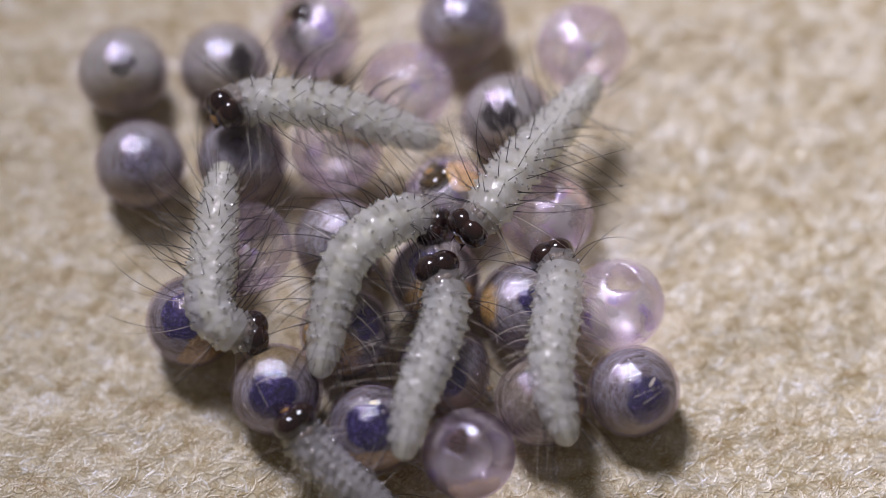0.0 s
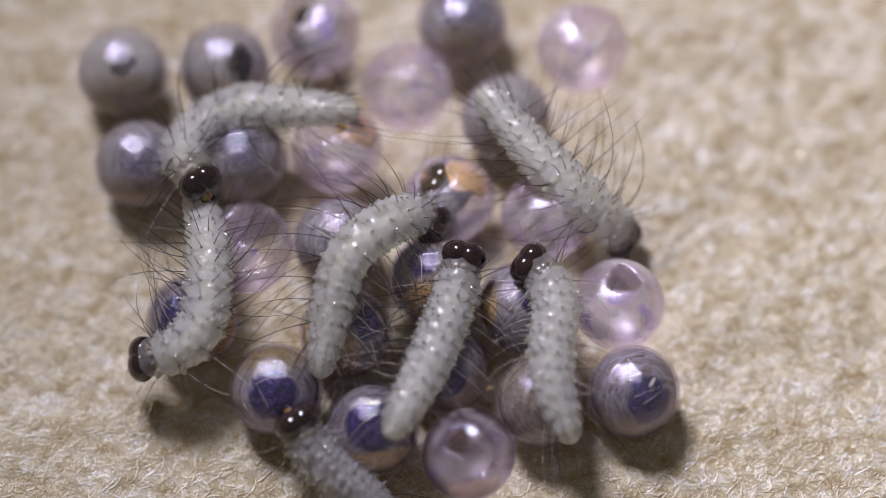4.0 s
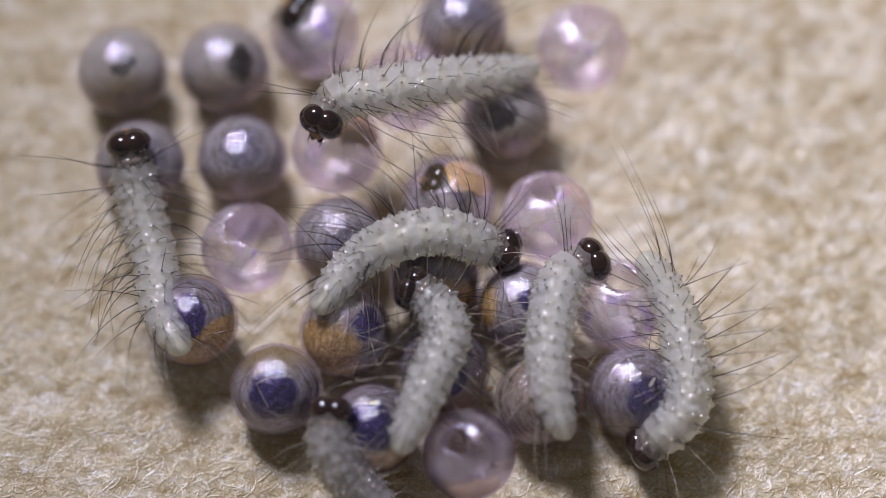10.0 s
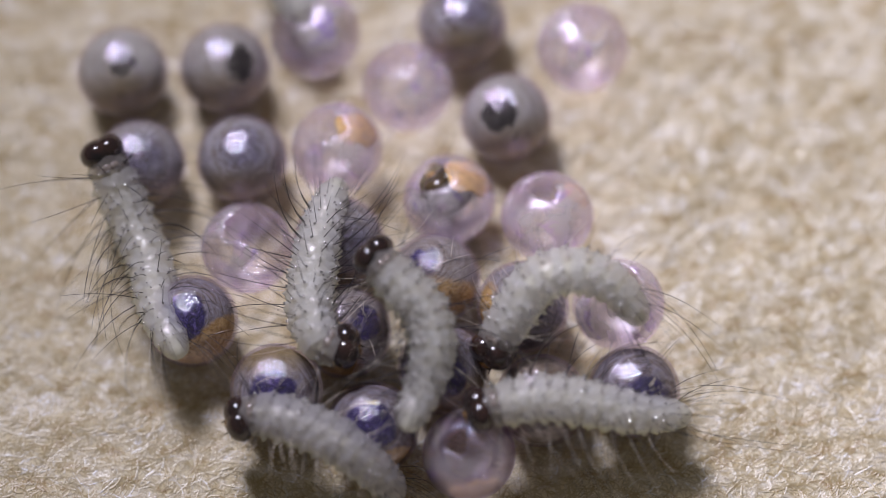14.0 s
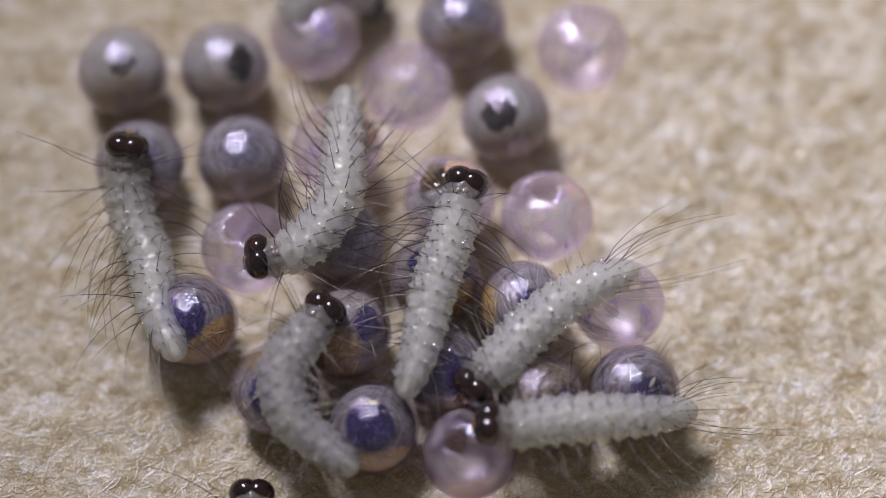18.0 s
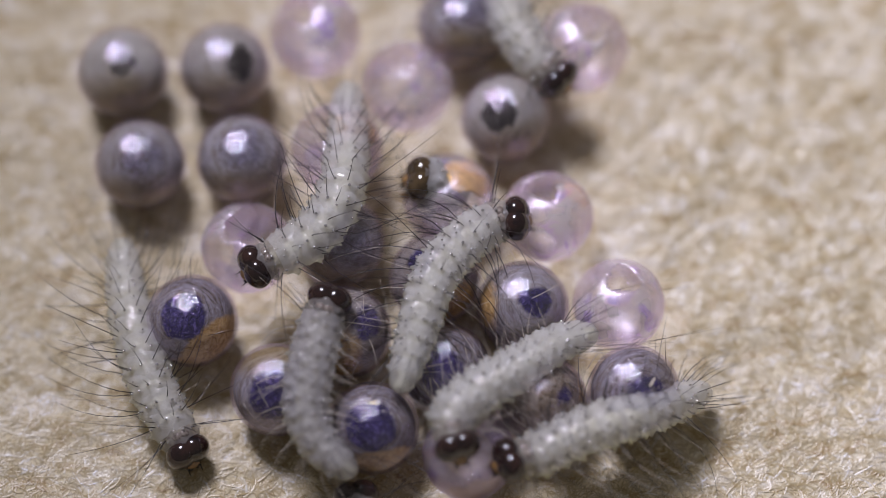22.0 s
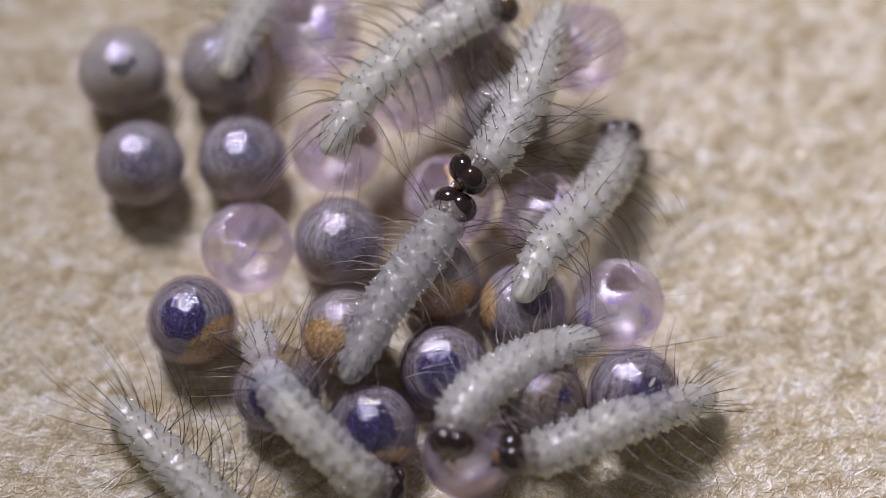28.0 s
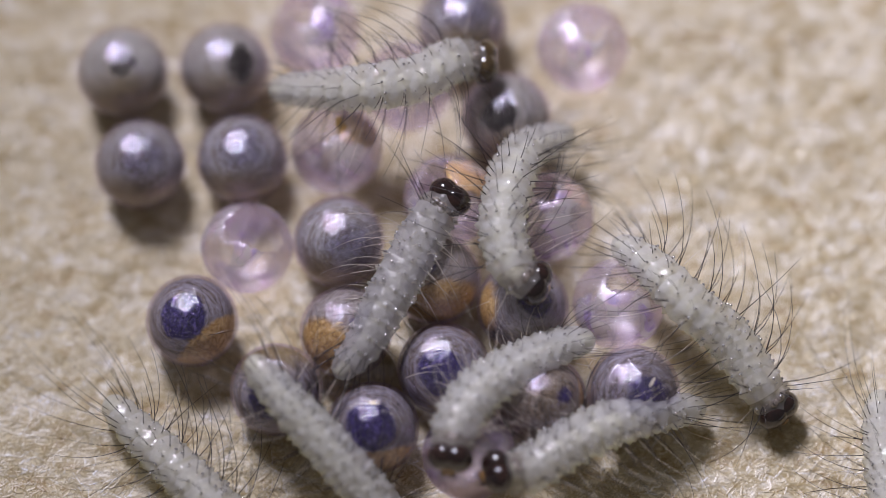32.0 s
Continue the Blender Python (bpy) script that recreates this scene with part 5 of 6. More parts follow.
    s[6] = (0.94, -0.63, 1.10), (1.13, -0.77, 1.08), (1.24, -1.17, 1.05), (1.21, -1.63, 1.02), (1.24, -2.06, 0.92), (1.44, -2.61, 0.68)
    s[7] = (1.05, -0.53, 1.03), (1.17, -0.72, 1.04), (1.24, -1.16, 1.03), (1.21, -1.63, 1.02), (1.24, -2.07, 0.92), (1.42, -2.62, 0.69)
    s[8] = (1.07, -0.55, 1.04), (1.17, -0.75, 1.05), (1.23, -1.16, 1.04), (1.19, -1.63, 1.03), (1.22, -2.07, 0.94), (1.42, -2.61, 0.72)
    s[9] = (0.81, -0.60, 1.09), (1.02, -0.76, 1.09), (1.16, -1.17, 1.07), (1.17, -1.63, 1.03), (1.23, -2.13, 0.92), (1.44, -2.61, 0.68)
    s[9.5] = (1.01, -0.60, 1.08), (1.11, -0.78, 1.08), (1.18, -1.17, 1.06), (1.17, -1.63, 1.03), (1.23, -2.13, 0.92), (1.44, -2.61, 0.68)
    s[10] = (1.68, -0.53, 0.99), (1.37, -0.73, 0.99), (1.24, -1.08, 1.01), (1.17, -1.63, 1.03), (1.20, -2.09, 0.99), (1.36, -2.57, 0.84)
    s[10.5] = (1.80, -0.91, 1.13), (1.56, -0.97, 1.04), (1.27, -1.22, 1.01), (1.17, -1.63, 1.02), (1.17, -2.09, 0.98), (1.36, -2.58, 0.83)
    s[11] = (1.89, 0.11, 0.26), (1.64, -0.24, 0.60), (1.44, -0.74, 0.84), (1.21, -1.27, 0.97), (1.08, -1.83, 1.02), (1.09, -2.52, 0.98)
    s[11.5] = (1.11, -0.08, 1.10), (1.15, -0.31, 1.05), (1.18, -0.82, 1.03), (1.14, -1.37, 1.04), (1.11, -1.91, 1.03), (1.12, -2.52, 0.98)
    s[12] = (1.55, 0.18, 1.06), (1.32, -0.06, 1.03), (1.21, -0.40, 1.00), (1.15, -0.94, 0.99), (1.11, -1.50, 1.03), (1.11, -2.18, 1.15)
    s[12.5] = (1.02, -0.04, 1.10), (1.18, -0.28, 1.04), (1.24, -0.68, 1.02), (1.18, -1.23, 1.04), (1.08, -1.72, 1.08), (1.07, -2.20, 1.15)
    s[13] = (2.32, 0.01, 0.26), (1.99, -0.03, 0.43), (1.51, -0.34, 0.69), (1.18, -0.85, 0.93), (1.05, -1.37, 1.06), (0.95, -1.96, 1.14)
    s[13.5] = (0.71, -0.21, 0.77), (0.99, -0.35, 0.87), (1.24, -0.59, 0.96), (1.27, -1.01, 1.00), (1.11, -1.36, 1.03), (0.92, -1.79, 1.09)
    s[14] = (0.54, -1.60, 0.91), (0.73, -1.32, 1.09), (1.05, -0.97, 1.41), (1.42, -0.87, 1.50), (1.86, -0.97, 1.40), (2.22, -1.29, 1.10)
    s[14.5] = (0.35, -2.02, 0.94), (0.61, -1.73, 0.92), (0.92, -1.40, 0.94), (1.30, -1.08, 1.01), (1.68, -0.87, 1.07), (2.10, -0.66, 1.12)
    s[18] = (0.34, -2.04, 0.94), (0.61, -1.76, 0.93), (0.92, -1.40, 0.95), (1.30, -1.08, 1.01), (1.68, -0.87, 1.07), (2.14, -0.71, 1.12)
    s[18.5] = (0.20, -2.23, 1.00), (0.35, -2.00, 0.94), (0.67, -1.65, 0.90), (1.05, -1.37, 0.88), (1.43, -1.25, 0.91), (1.78, -1.25, 1.01)
    s[19] = (0.04, -2.69, 1.11), (0.10, -2.41, 1.04), (0.42, -2.16, 0.99), (0.86, -1.81, 0.96), (1.24, -1.52, 0.91), (1.68, -1.36, 0.85)
    s[21] = (0.05, -2.73, 1.11), (0.13, -2.41, 1.04), (0.42, -2.12, 0.99), (0.86, -1.81, 0.95), (1.24, -1.52, 0.91), (1.68, -1.36, 0.85)
    s[22] = (0.16, -2.80, 1.13), (0.10, -2.45, 1.06), (0.38, -2.13, 1.00), (0.86, -1.81, 0.95), (1.27, -1.51, 0.90), (1.68, -1.36, 0.85)
    s[23] = (0.18, -2.78, 1.14), (0.13, -2.45, 1.06), (0.38, -2.13, 0.99), (0.86, -1.80, 0.93), (1.30, -1.51, 0.88), (1.72, -1.37, 0.87)
    s[24] = (0.12, -2.78, 1.13), (0.10, -2.45, 1.05), (0.38, -2.12, 0.99), (0.86, -1.80, 0.93), (1.30, -1.51, 0.88), (1.72, -1.37, 0.87)
    s[25] = (0.23, -2.82, 1.14), (0.19, -2.45, 1.06), (0.48, -2.09, 0.99), (0.98, -1.73, 0.93), (1.37, -1.54, 0.88), (1.80, -1.42, 0.84)
    s[25.5] = (0.04, -2.77, 1.10), (0.10, -2.48, 1.05), (0.42, -2.09, 0.98), (0.92, -1.72, 0.90), (1.37, -1.49, 0.84), (1.78, -1.40, 0.86)
    s[27.5] = (0.08, -2.74, 1.12), (0.16, -2.45, 1.06), (0.42, -2.09, 0.99), (0.92, -1.72, 0.90), (1.37, -1.49, 0.82), (1.72, -1.40, 0.82)
    s[30] = (0.10, -2.87, 1.10), (0.18, -2.48, 1.05), (0.42, -2.09, 1.00), (0.92, -1.73, 0.93), (1.37, -1.53, 0.84), (1.65, -1.42, 0.74)
    s[32] = (0.08, -2.91, 1.08), (0.16, -2.51, 1.05), (0.42, -2.09, 0.99), (0.92, -1.72, 0.89), (1.37, -1.48, 0.80), (1.65, -1.41, 0.76)
    crawl(larvae[4], s)
    s = {}
    s[0] = (-2.13, -1.33, 0.76), (-2.43, -1.32, 0.93), (-2.62, -1.08, 1.01), (-2.59, -0.61, 1.02), (-2.54, -0.06, 1.03), (-2.48, 0.58, 1.05)
    s[0.5] = (-3.19, -1.52, 0.87), (-2.93, -1.36, 1.01), (-2.75, -0.90, 1.06), (-2.63, -0.34, 1.04), (-2.54, 0.15, 1.01), (-2.51, 0.56, 1.02)
    s[1] = (-2.98, -1.64, 0.84), (-2.81, -1.42, 0.99), (-2.75, -0.97, 1.07), (-2.63, -0.35, 1.06), (-2.38, 0.09, 0.99), (-1.88, 0.28, 0.86)
    s[1.5] = (-2.93, -1.64, 0.86), (-2.77, -1.45, 0.99), (-2.72, -0.96, 1.04), (-2.66, -0.40, 1.01), (-2.64, 0.10, 0.97), (-2.66, 0.58, 0.96)
    s[2] = (-2.84, -1.68, 0.80), (-2.77, -1.50, 0.96), (-2.68, -1.09, 1.02), (-2.63, -0.54, 1.00), (-2.64, 0.02, 0.99), (-2.61, 0.60, 1.00)
    s[3] = (-2.82, -1.69, 0.79), (-2.74, -1.50, 0.95), (-2.68, -1.09, 1.02), (-2.63, -0.61, 1.02), (-2.51, -0.12, 0.99), (-2.25, 0.40, 0.94)
    s[3.5] = (-3.32, -1.47, 0.77), (-3.00, -1.47, 0.94), (-2.74, -1.23, 1.03), (-2.59, -0.68, 1.03), (-2.60, -0.12, 0.99), (-2.61, 0.50, 0.92)
    s[5.5] = (-3.45, -2.32, 0.26), (-3.14, -2.21, 0.31), (-2.82, -1.91, 0.50), (-2.75, -1.40, 0.76), (-2.82, -0.77, 0.73), (-2.99, 0.01, 0.26)
    s[6] = (-3.64, -0.98, 0.66), (-3.61, -1.37, 0.69), (-3.26, -1.65, 0.71), (-2.81, -1.56, 0.84), (-2.59, -1.11, 0.92), (-2.80, -0.39, 0.80)
    s[6.5] = (-3.20, -0.13, 0.26), (-3.48, -0.44, 0.41), (-3.49, -1.01, 0.65), (-3.06, -1.44, 0.89), (-2.62, -1.28, 0.99), (-2.50, -0.73, 0.97)
    s[7] = (-3.08, 0.21, 0.26), (-3.43, 0.02, 0.31), (-3.48, -0.54, 0.50), (-3.26, -1.13, 0.79), (-2.81, -1.33, 0.95), (-2.32, -0.97, 0.93)
    s[7.5] = (-4.16, -0.65, 0.26), (-3.87, -0.60, 0.31), (-3.47, -0.69, 0.53), (-3.07, -1.01, 0.83), (-2.74, -1.30, 0.97), (-2.40, -1.44, 0.87)
    s[8] = (-3.35, 0.73, 1.14), (-3.40, 0.55, 0.88), (-3.42, 0.03, 0.63), (-3.37, -0.58, 0.60), (-3.20, -1.13, 0.78), (-2.77, -1.55, 0.96)
    s[9] = (-3.59, 0.82, 1.15), (-3.51, 0.59, 0.94), (-3.41, 0.13, 0.71), (-3.25, -0.46, 0.65), (-3.17, -1.06, 0.79), (-2.90, -1.59, 0.92)
    s[10] = (-3.55, 0.80, 1.15), (-3.51, 0.59, 0.94), (-3.41, 0.13, 0.71), (-3.25, -0.46, 0.65), (-3.17, -1.06, 0.78), (-2.92, -1.59, 0.92)
    s[10.5] = (-3.66, 0.79, 1.12), (-3.54, 0.54, 0.89), (-3.41, 0.06, 0.72), (-3.24, -0.57, 0.75), (-3.16, -1.10, 0.87), (-2.96, -1.60, 0.90)
    s[11] = (-4.10, 0.92, 0.71), (-3.90, 0.54, 0.65), (-3.55, 0.06, 0.54), (-3.28, -0.37, 0.58), (-3.20, -0.99, 0.78), (-2.96, -1.57, 0.94)
    s[11.5] = (-3.30, 0.71, 1.13), (-3.51, 0.54, 0.87), (-3.51, 0.10, 0.61), (-3.35, -0.37, 0.58), (-3.23, -0.99, 0.76), (-3.03, -1.56, 0.92)
    s[12] = (-3.89, 0.67, 0.97), (-3.70, 0.36, 0.75), (-3.52, 0.05, 0.57), (-3.31, -0.43, 0.57), (-3.23, -1.05, 0.75), (-2.96, -1.61, 0.89)
    s[13] = (-3.87, 0.71, 1.00), (-3.70, 0.38, 0.77), (-3.51, 0.05, 0.58), (-3.31, -0.43, 0.58), (-3.20, -1.05, 0.75), (-2.95, -1.63, 0.87)
    s[14.5] = (-3.84, 0.76, 1.04), (-3.68, 0.44, 0.81), (-3.51, 0.04, 0.59), (-3.31, -0.44, 0.58), (-3.20, -1.05, 0.75), (-2.96, -1.61, 0.89)
    s[17] = (-3.81, 0.74, 1.05), (-3.67, 0.47, 0.82), (-3.51, 0.04, 0.60), (-3.31, -0.44, 0.59), (-3.20, -1.05, 0.76), (-2.98, -1.60, 0.90)
    s[18] = (-3.57, 0.77, 1.15), (-3.59, 0.54, 0.87), (-3.51, 0.11, 0.61), (-3.32, -0.36, 0.58), (-3.23, -0.98, 0.73), (-2.98, -1.63, 0.85)
    s[18.5] = (-3.70, 0.83, 1.11), (-3.64, 0.56, 0.86), (-3.51, 0.11, 0.61), (-3.32, -0.36, 0.58), (-3.23, -0.98, 0.75), (-2.98, -1.61, 0.88)
    s[19] = (-4.21, -1.15, 0.26), (-4.05, -0.73, 0.46), (-3.79, -0.42, 0.71), (-3.39, -0.50, 0.91), (-3.13, -0.90, 0.90), (-2.84, -1.52, 1.00)
    s[19.5] = (-2.70, -1.98, 0.26), (-2.95, -1.81, 0.43), (-3.26, -1.46, 0.57), (-3.50, -1.04, 0.55), (-3.58, -0.50, 0.40), (-3.53, -0.03, 0.26)
    s[20] = (-2.76, -1.85, 0.26), (-3.14, -1.91, 0.33), (-3.36, -1.54, 0.43), (-3.50, -1.14, 0.46), (-3.54, -0.63, 0.37), (-3.53, -0.13, 0.26)
    s[20.5] = (-2.91, -2.46, 0.26), (-3.07, -2.16, 0.28), (-3.30, -1.71, 0.35), (-3.47, -1.25, 0.40), (-3.56, -0.69, 0.35), (-3.59, -0.10, 0.26)
    s[21] = (-2.87, -2.54, 0.26), (-3.04, -2.23, 0.28), (-3.24, -1.85, 0.35), (-3.43, -1.32, 0.40), (-3.57, -0.76, 0.35), (-3.66, -0.06, 0.26)
    s[23.5] = (-2.89, -2.53, 0.26), (-3.07, -2.20, 0.29), (-3.27, -1.79, 0.37), (-3.43, -1.26, 0.42), (-3.57, -0.69, 0.37), (-3.62, 0.01, 0.26)
    s[24] = (-3.29, -2.41, 0.26), (-3.32, -2.17, 0.29), (-3.36, -1.66, 0.39), (-3.43, -1.14, 0.46), (-3.58, -0.57, 0.39), (-3.59, 0.01, 0.26)
    s[24.5] = (-3.55, -2.49, 0.26), (-3.45, -2.23, 0.29), (-3.43, -1.72, 0.38), (-3.45, -1.20, 0.43), (-3.56, -0.63, 0.38), (-3.61, -0.06, 0.26)
    s[25] = (-3.43, -2.86, 0.26), (-3.42, -2.56, 0.27), (-3.43, -1.96, 0.30), (-3.47, -1.36, 0.32), (-3.58, -0.80, 0.30), (-3.63, -0.24, 0.26)
    s[25.5] = (-1.91, -3.83, 0.26), (-2.23, -3.50, 0.26), (-2.62, -3.17, 0.26), (-3.00, -2.76, 0.26), (-3.29, -2.36, 0.26), (-3.53, -1.85, 0.26)
    s[27.5] = (-1.91, -3.83, 0.26), (-2.23, -3.53, 0.26), (-2.62, -3.13, 0.26), (-3.04, -2.70, 0.26), (-3.36, -2.36, 0.26), (-3.73, -1.96, 0.26)
    s[32] = (-1.91, -3.83, 0.26), (-2.23, -3.53, 0.26), (-2.62, -3.13, 0.26), (-3.04, -2.70, 0.26), (-3.39, -2.36, 0.26), (-3.75, -1.96, 0.26)
    crawl(larvae[5], s)
    s = {}
    s[0] = (-1.65, -2.43, 0.86), (-1.51, -2.60, 0.65), (-1.29, -2.79, 0.52), (-1.04, -2.99, 0.42), (-0.78, -3.19, 0.32), (-0.53, -3.37, 0.26)
    s[3.5] = (-1.65, -2.44, 0.85), (-1.51, -2.61, 0.63), (-1.29, -2.80, 0.50), (-1.04, -2.98, 0.41), (-0.78, -3.19, 0.32), (-0.53, -3.37, 0.26)
    s[5.5] = (-1.51, -2.39, 0.81), (-1.44, -2.63, 0.63), (-1.26, -2.86, 0.53), (-1.03, -3.03, 0.43), (-0.78, -3.19, 0.33), (-0.53, -3.37, 0.26)
    s[6] = (-1.67, -2.37, 0.94), (-1.54, -2.57, 0.66), (-1.29, -2.79, 0.51), (-1.04, -2.99, 0.41), (-0.78, -3.19, 0.32), (-0.53, -3.37, 0.26)
    s[7] = (-1.28, -2.29, 0.95), (-1.28, -2.58, 0.85), (-1.16, -2.85, 0.68), (-0.97, -3.04, 0.47), (-0.72, -3.26, 0.32), (-0.53, -3.57, 0.26)
    s[11] = (-1.23, -2.38, 1.00), (-1.25, -2.62, 0.87), (-1.16, -2.85, 0.69), (-0.97, -3.04, 0.47), (-0.72, -3.26, 0.32), (-0.53, -3.57, 0.26)
    s[12] = (-1.11, -2.33, 1.08), (-1.06, -2.62, 0.97), (-0.97, -2.88, 0.77), (-0.91, -3.13, 0.52), (-0.78, -3.39, 0.34), (-0.59, -3.63, 0.26)
    s[12.5] = (-1.61, -2.57, 0.26), (-1.35, -2.72, 0.47), (-1.10, -2.93, 0.53), (-0.85, -3.10, 0.45), (-0.59, -3.26, 0.33), (-0.34, -3.50, 0.26)
    s[13] = (-1.65, -2.13, 1.09), (-1.53, -2.41, 0.95), (-1.22, -2.71, 0.84), (-0.91, -2.92, 0.70), (-0.66, -3.11, 0.49), (-0.40, -3.37, 0.26)
    s[13.5] = (-2.16, -2.15, 1.05), (-1.85, -2.34, 0.94), (-1.41, -2.57, 0.85), (-1.03, -2.81, 0.75), (-0.72, -3.01, 0.57), (-0.47, -3.17, 0.26)
    s[14] = (-2.26, -2.37, 0.80), (-1.98, -2.34, 0.85), (-1.54, -2.48, 0.87), (-1.09, -2.70, 0.83), (-0.78, -2.90, 0.64), (-0.50, -3.07, 0.26)
    s[14.5] = (-2.79, -1.80, 0.49), (-2.49, -2.03, 0.66), (-2.11, -2.39, 0.71), (-1.60, -2.65, 0.69), (-1.10, -2.86, 0.71), (-0.59, -2.97, 0.75)
    s[16.5] = (-2.07, -1.06, 0.26), (-2.08, -1.60, 0.76), (-2.04, -2.14, 0.94), (-1.72, -2.51, 0.86), (-1.35, -2.75, 0.77), (-0.90, -2.98, 0.77)
    s[17] = (-1.73, -1.03, 0.70), (-1.73, -1.42, 0.91), (-1.79, -1.89, 1.00), (-1.72, -2.33, 0.92), (-1.41, -2.69, 0.79), (-1.00, -2.97, 0.74)
    s[18] = (-1.32, -1.18, 1.12), (-1.51, -1.45, 1.08), (-1.79, -1.84, 1.04), (-1.72, -2.34, 0.94), (-1.41, -2.63, 0.82), (-1.00, -2.95, 0.78)
    s[19] = (-1.53, -1.00, 0.97), (-1.51, -1.35, 1.00), (-1.54, -1.89, 0.99), (-1.54, -2.33, 0.90), (-1.35, -2.69, 0.80), (-1.00, -2.97, 0.74)
    s[20] = (-1.42, -1.03, 1.06), (-1.45, -1.37, 1.04), (-1.51, -1.89, 1.00), (-1.54, -2.33, 0.90), (-1.35, -2.69, 0.80), (-1.00, -2.97, 0.74)
    s[22] = (-1.27, -1.07, 1.12), (-1.37, -1.38, 1.08), (-1.49, -1.89, 1.00), (-1.52, -2.33, 0.90), (-1.35, -2.69, 0.80), (-1.02, -2.97, 0.73)
    s[22.5] = (-1.27, -0.64, 0.91), (-1.32, -1.01, 1.01), (-1.41, -1.50, 1.03), (-1.51, -1.94, 0.96), (-1.60, -2.32, 0.72), (-1.67, -2.57, 0.30)
    s[23] = (-0.44, -0.48, 1.06), (-0.69, -0.62, 1.01), (-1.04, -1.09, 1.03), (-1.35, -1.52, 1.08), (-1.66, -1.92, 1.08), (-1.94, -2.28, 1.05)
    s[23.5] = (-0.18, -0.22, 1.06), (-0.44, -0.42, 1.06), (-0.85, -0.90, 1.06), (-1.23, -1.23, 1.05), (-1.60, -1.44, 1.05), (-1.95, -1.67, 1.11)
    s[24] = (-0.17, 0.02, 0.99), (-0.30, -0.22, 0.99), (-0.66, -0.60, 1.00), (-1.04, -1.03, 1.04), (-1.41, -1.46, 1.09), (-1.76, -1.78, 1.14)
    s[24.5] = (0.23, -0.93, 0.96), (0.04, -0.76, 1.05), (-0.28, -0.56, 1.07), (-0.60, -0.69, 1.04), (-0.85, -1.09, 1.03), (-1.03, -1.63, 1.02)
    s[25] = (0.58, -1.05, 1.06), (0.28, -1.01, 1.00), (-0.15, -0.83, 0.98), (-0.60, -0.87, 0.99), (-0.91, -1.21, 0.98), (-1.09, -1.75, 0.90)
    s[25.5] = (0.53, -1.23, 0.96), (0.28, -1.16, 0.94), (-0.15, -0.79, 0.97), (-0.60, -0.81, 1.00), (-0.91, -1.21, 0.98), (-1.13, -1.75, 0.90)
    s[27.5] = (0.10, -0.05, 0.99), (-0.09, -0.35, 1.05), (-0.44, -0.76, 1.06), (-0.72, -1.16, 1.04), (-0.91, -1.56, 1.02), (-1.05, -1.99, 0.99)
    s[28] = (0.13, 0.09, 1.08), (-0.09, -0.29, 1.08), (-0.37, -0.70, 1.06), (-0.66, -1.09, 1.03), (-0.85, -1.48, 0.99), (-1.07, -1.92, 0.92)
    s[29] = (-0.09, 0.05, 1.04), (-0.18, -0.23, 1.06), (-0.41, -0.62, 1.04), (-0.63, -1.08, 1.01), (-0.85, -1.47, 0.95), (-1.13, -1.88, 0.84)
    s[29.5] = (0.10, 0.02, 1.04), (-0.12, -0.25, 1.06), (-0.39, -0.66, 1.05), (-0.65, -1.09, 1.02), (-0.85, -1.47, 0.95), (-1.13, -1.88, 0.84)
    s[30.5] = (0.12, 0.09, 1.08), (-0.12, -0.24, 1.07), (-0.39, -0.66, 1.05), (-0.65, -1.09, 1.02), (-0.86, -1.46, 0.94), (-1.16, -1.82, 0.80)
    s[32] = (0.07, 0.17, 1.12), (-0.17, -0.15, 1.06), (-0.41, -0.62, 1.04), (-0.66, -1.09, 1.01), (-0.85, -1.46, 0.94), (-1.16, -1.82, 0.80)
    crawl(larvae[6], s)
    s = {}
    s[0] = (-1.61, 2.50, 0.70), (-1.55, 2.49, 0.63), (-1.49, 2.48, 0.55), (-1.45, 2.47, 0.53), (-1.44, 2.44, 0.53), (-1.42, 2.40, 0.55)
    s[5.5] = (-1.55, 2.48, 0.62), (-1.53, 2.48, 0.59), (-1.49, 2.48, 0.55), (-1.45, 2.47, 0.53), (-1.44, 2.44, 0.53), (-1.42, 2.40, 0.55)
    s[7] = (-1.62, 2.55, 0.76), (-1.55, 2.51, 0.64), (-1.49, 2.48, 0.55), (-1.45, 2.47, 0.53), (-1.44, 2.44, 0.53), (-1.42, 2.40, 0.55)
    s[9.5] = (-1.63, 2.58, 0.80), (-1.55, 2.52, 0.66), (-1.49, 2.48, 0.55), (-1.45, 2.47, 0.53), (-1.44, 2.44, 0.53), (-1.42, 2.40, 0.55)
    s[10.5] = (-1.74, 2.61, 0.93), (-1.61, 2.54, 0.74), (-1.50, 2.49, 0.58), (-1.45, 2.47, 0.53), (-1.44, 2.44, 0.53), (-1.42, 2.40, 0.55)
    s[11] = (-1.93, 2.70, 0.93), (-1.74, 2.59, 0.88), (-1.55, 2.53, 0.67), (-1.47, 2.48, 0.55), (-1.44, 2.44, 0.53), (-1.42, 2.40, 0.55)
    s[12] = (-2.12, 3.50, 0.26), (-1.91, 3.16, 0.53), (-1.68, 2.74, 0.83), (-1.53, 2.56, 0.69), (-1.45, 2.48, 0.55), (-1.44, 2.41, 0.54)
    s[16.5] = (-1.47, 3.86, 0.26), (-1.66, 3.47, 0.48), (-1.74, 2.98, 0.78), (-1.67, 2.65, 0.87), (-1.55, 2.51, 0.64), (-1.45, 2.44, 0.51)
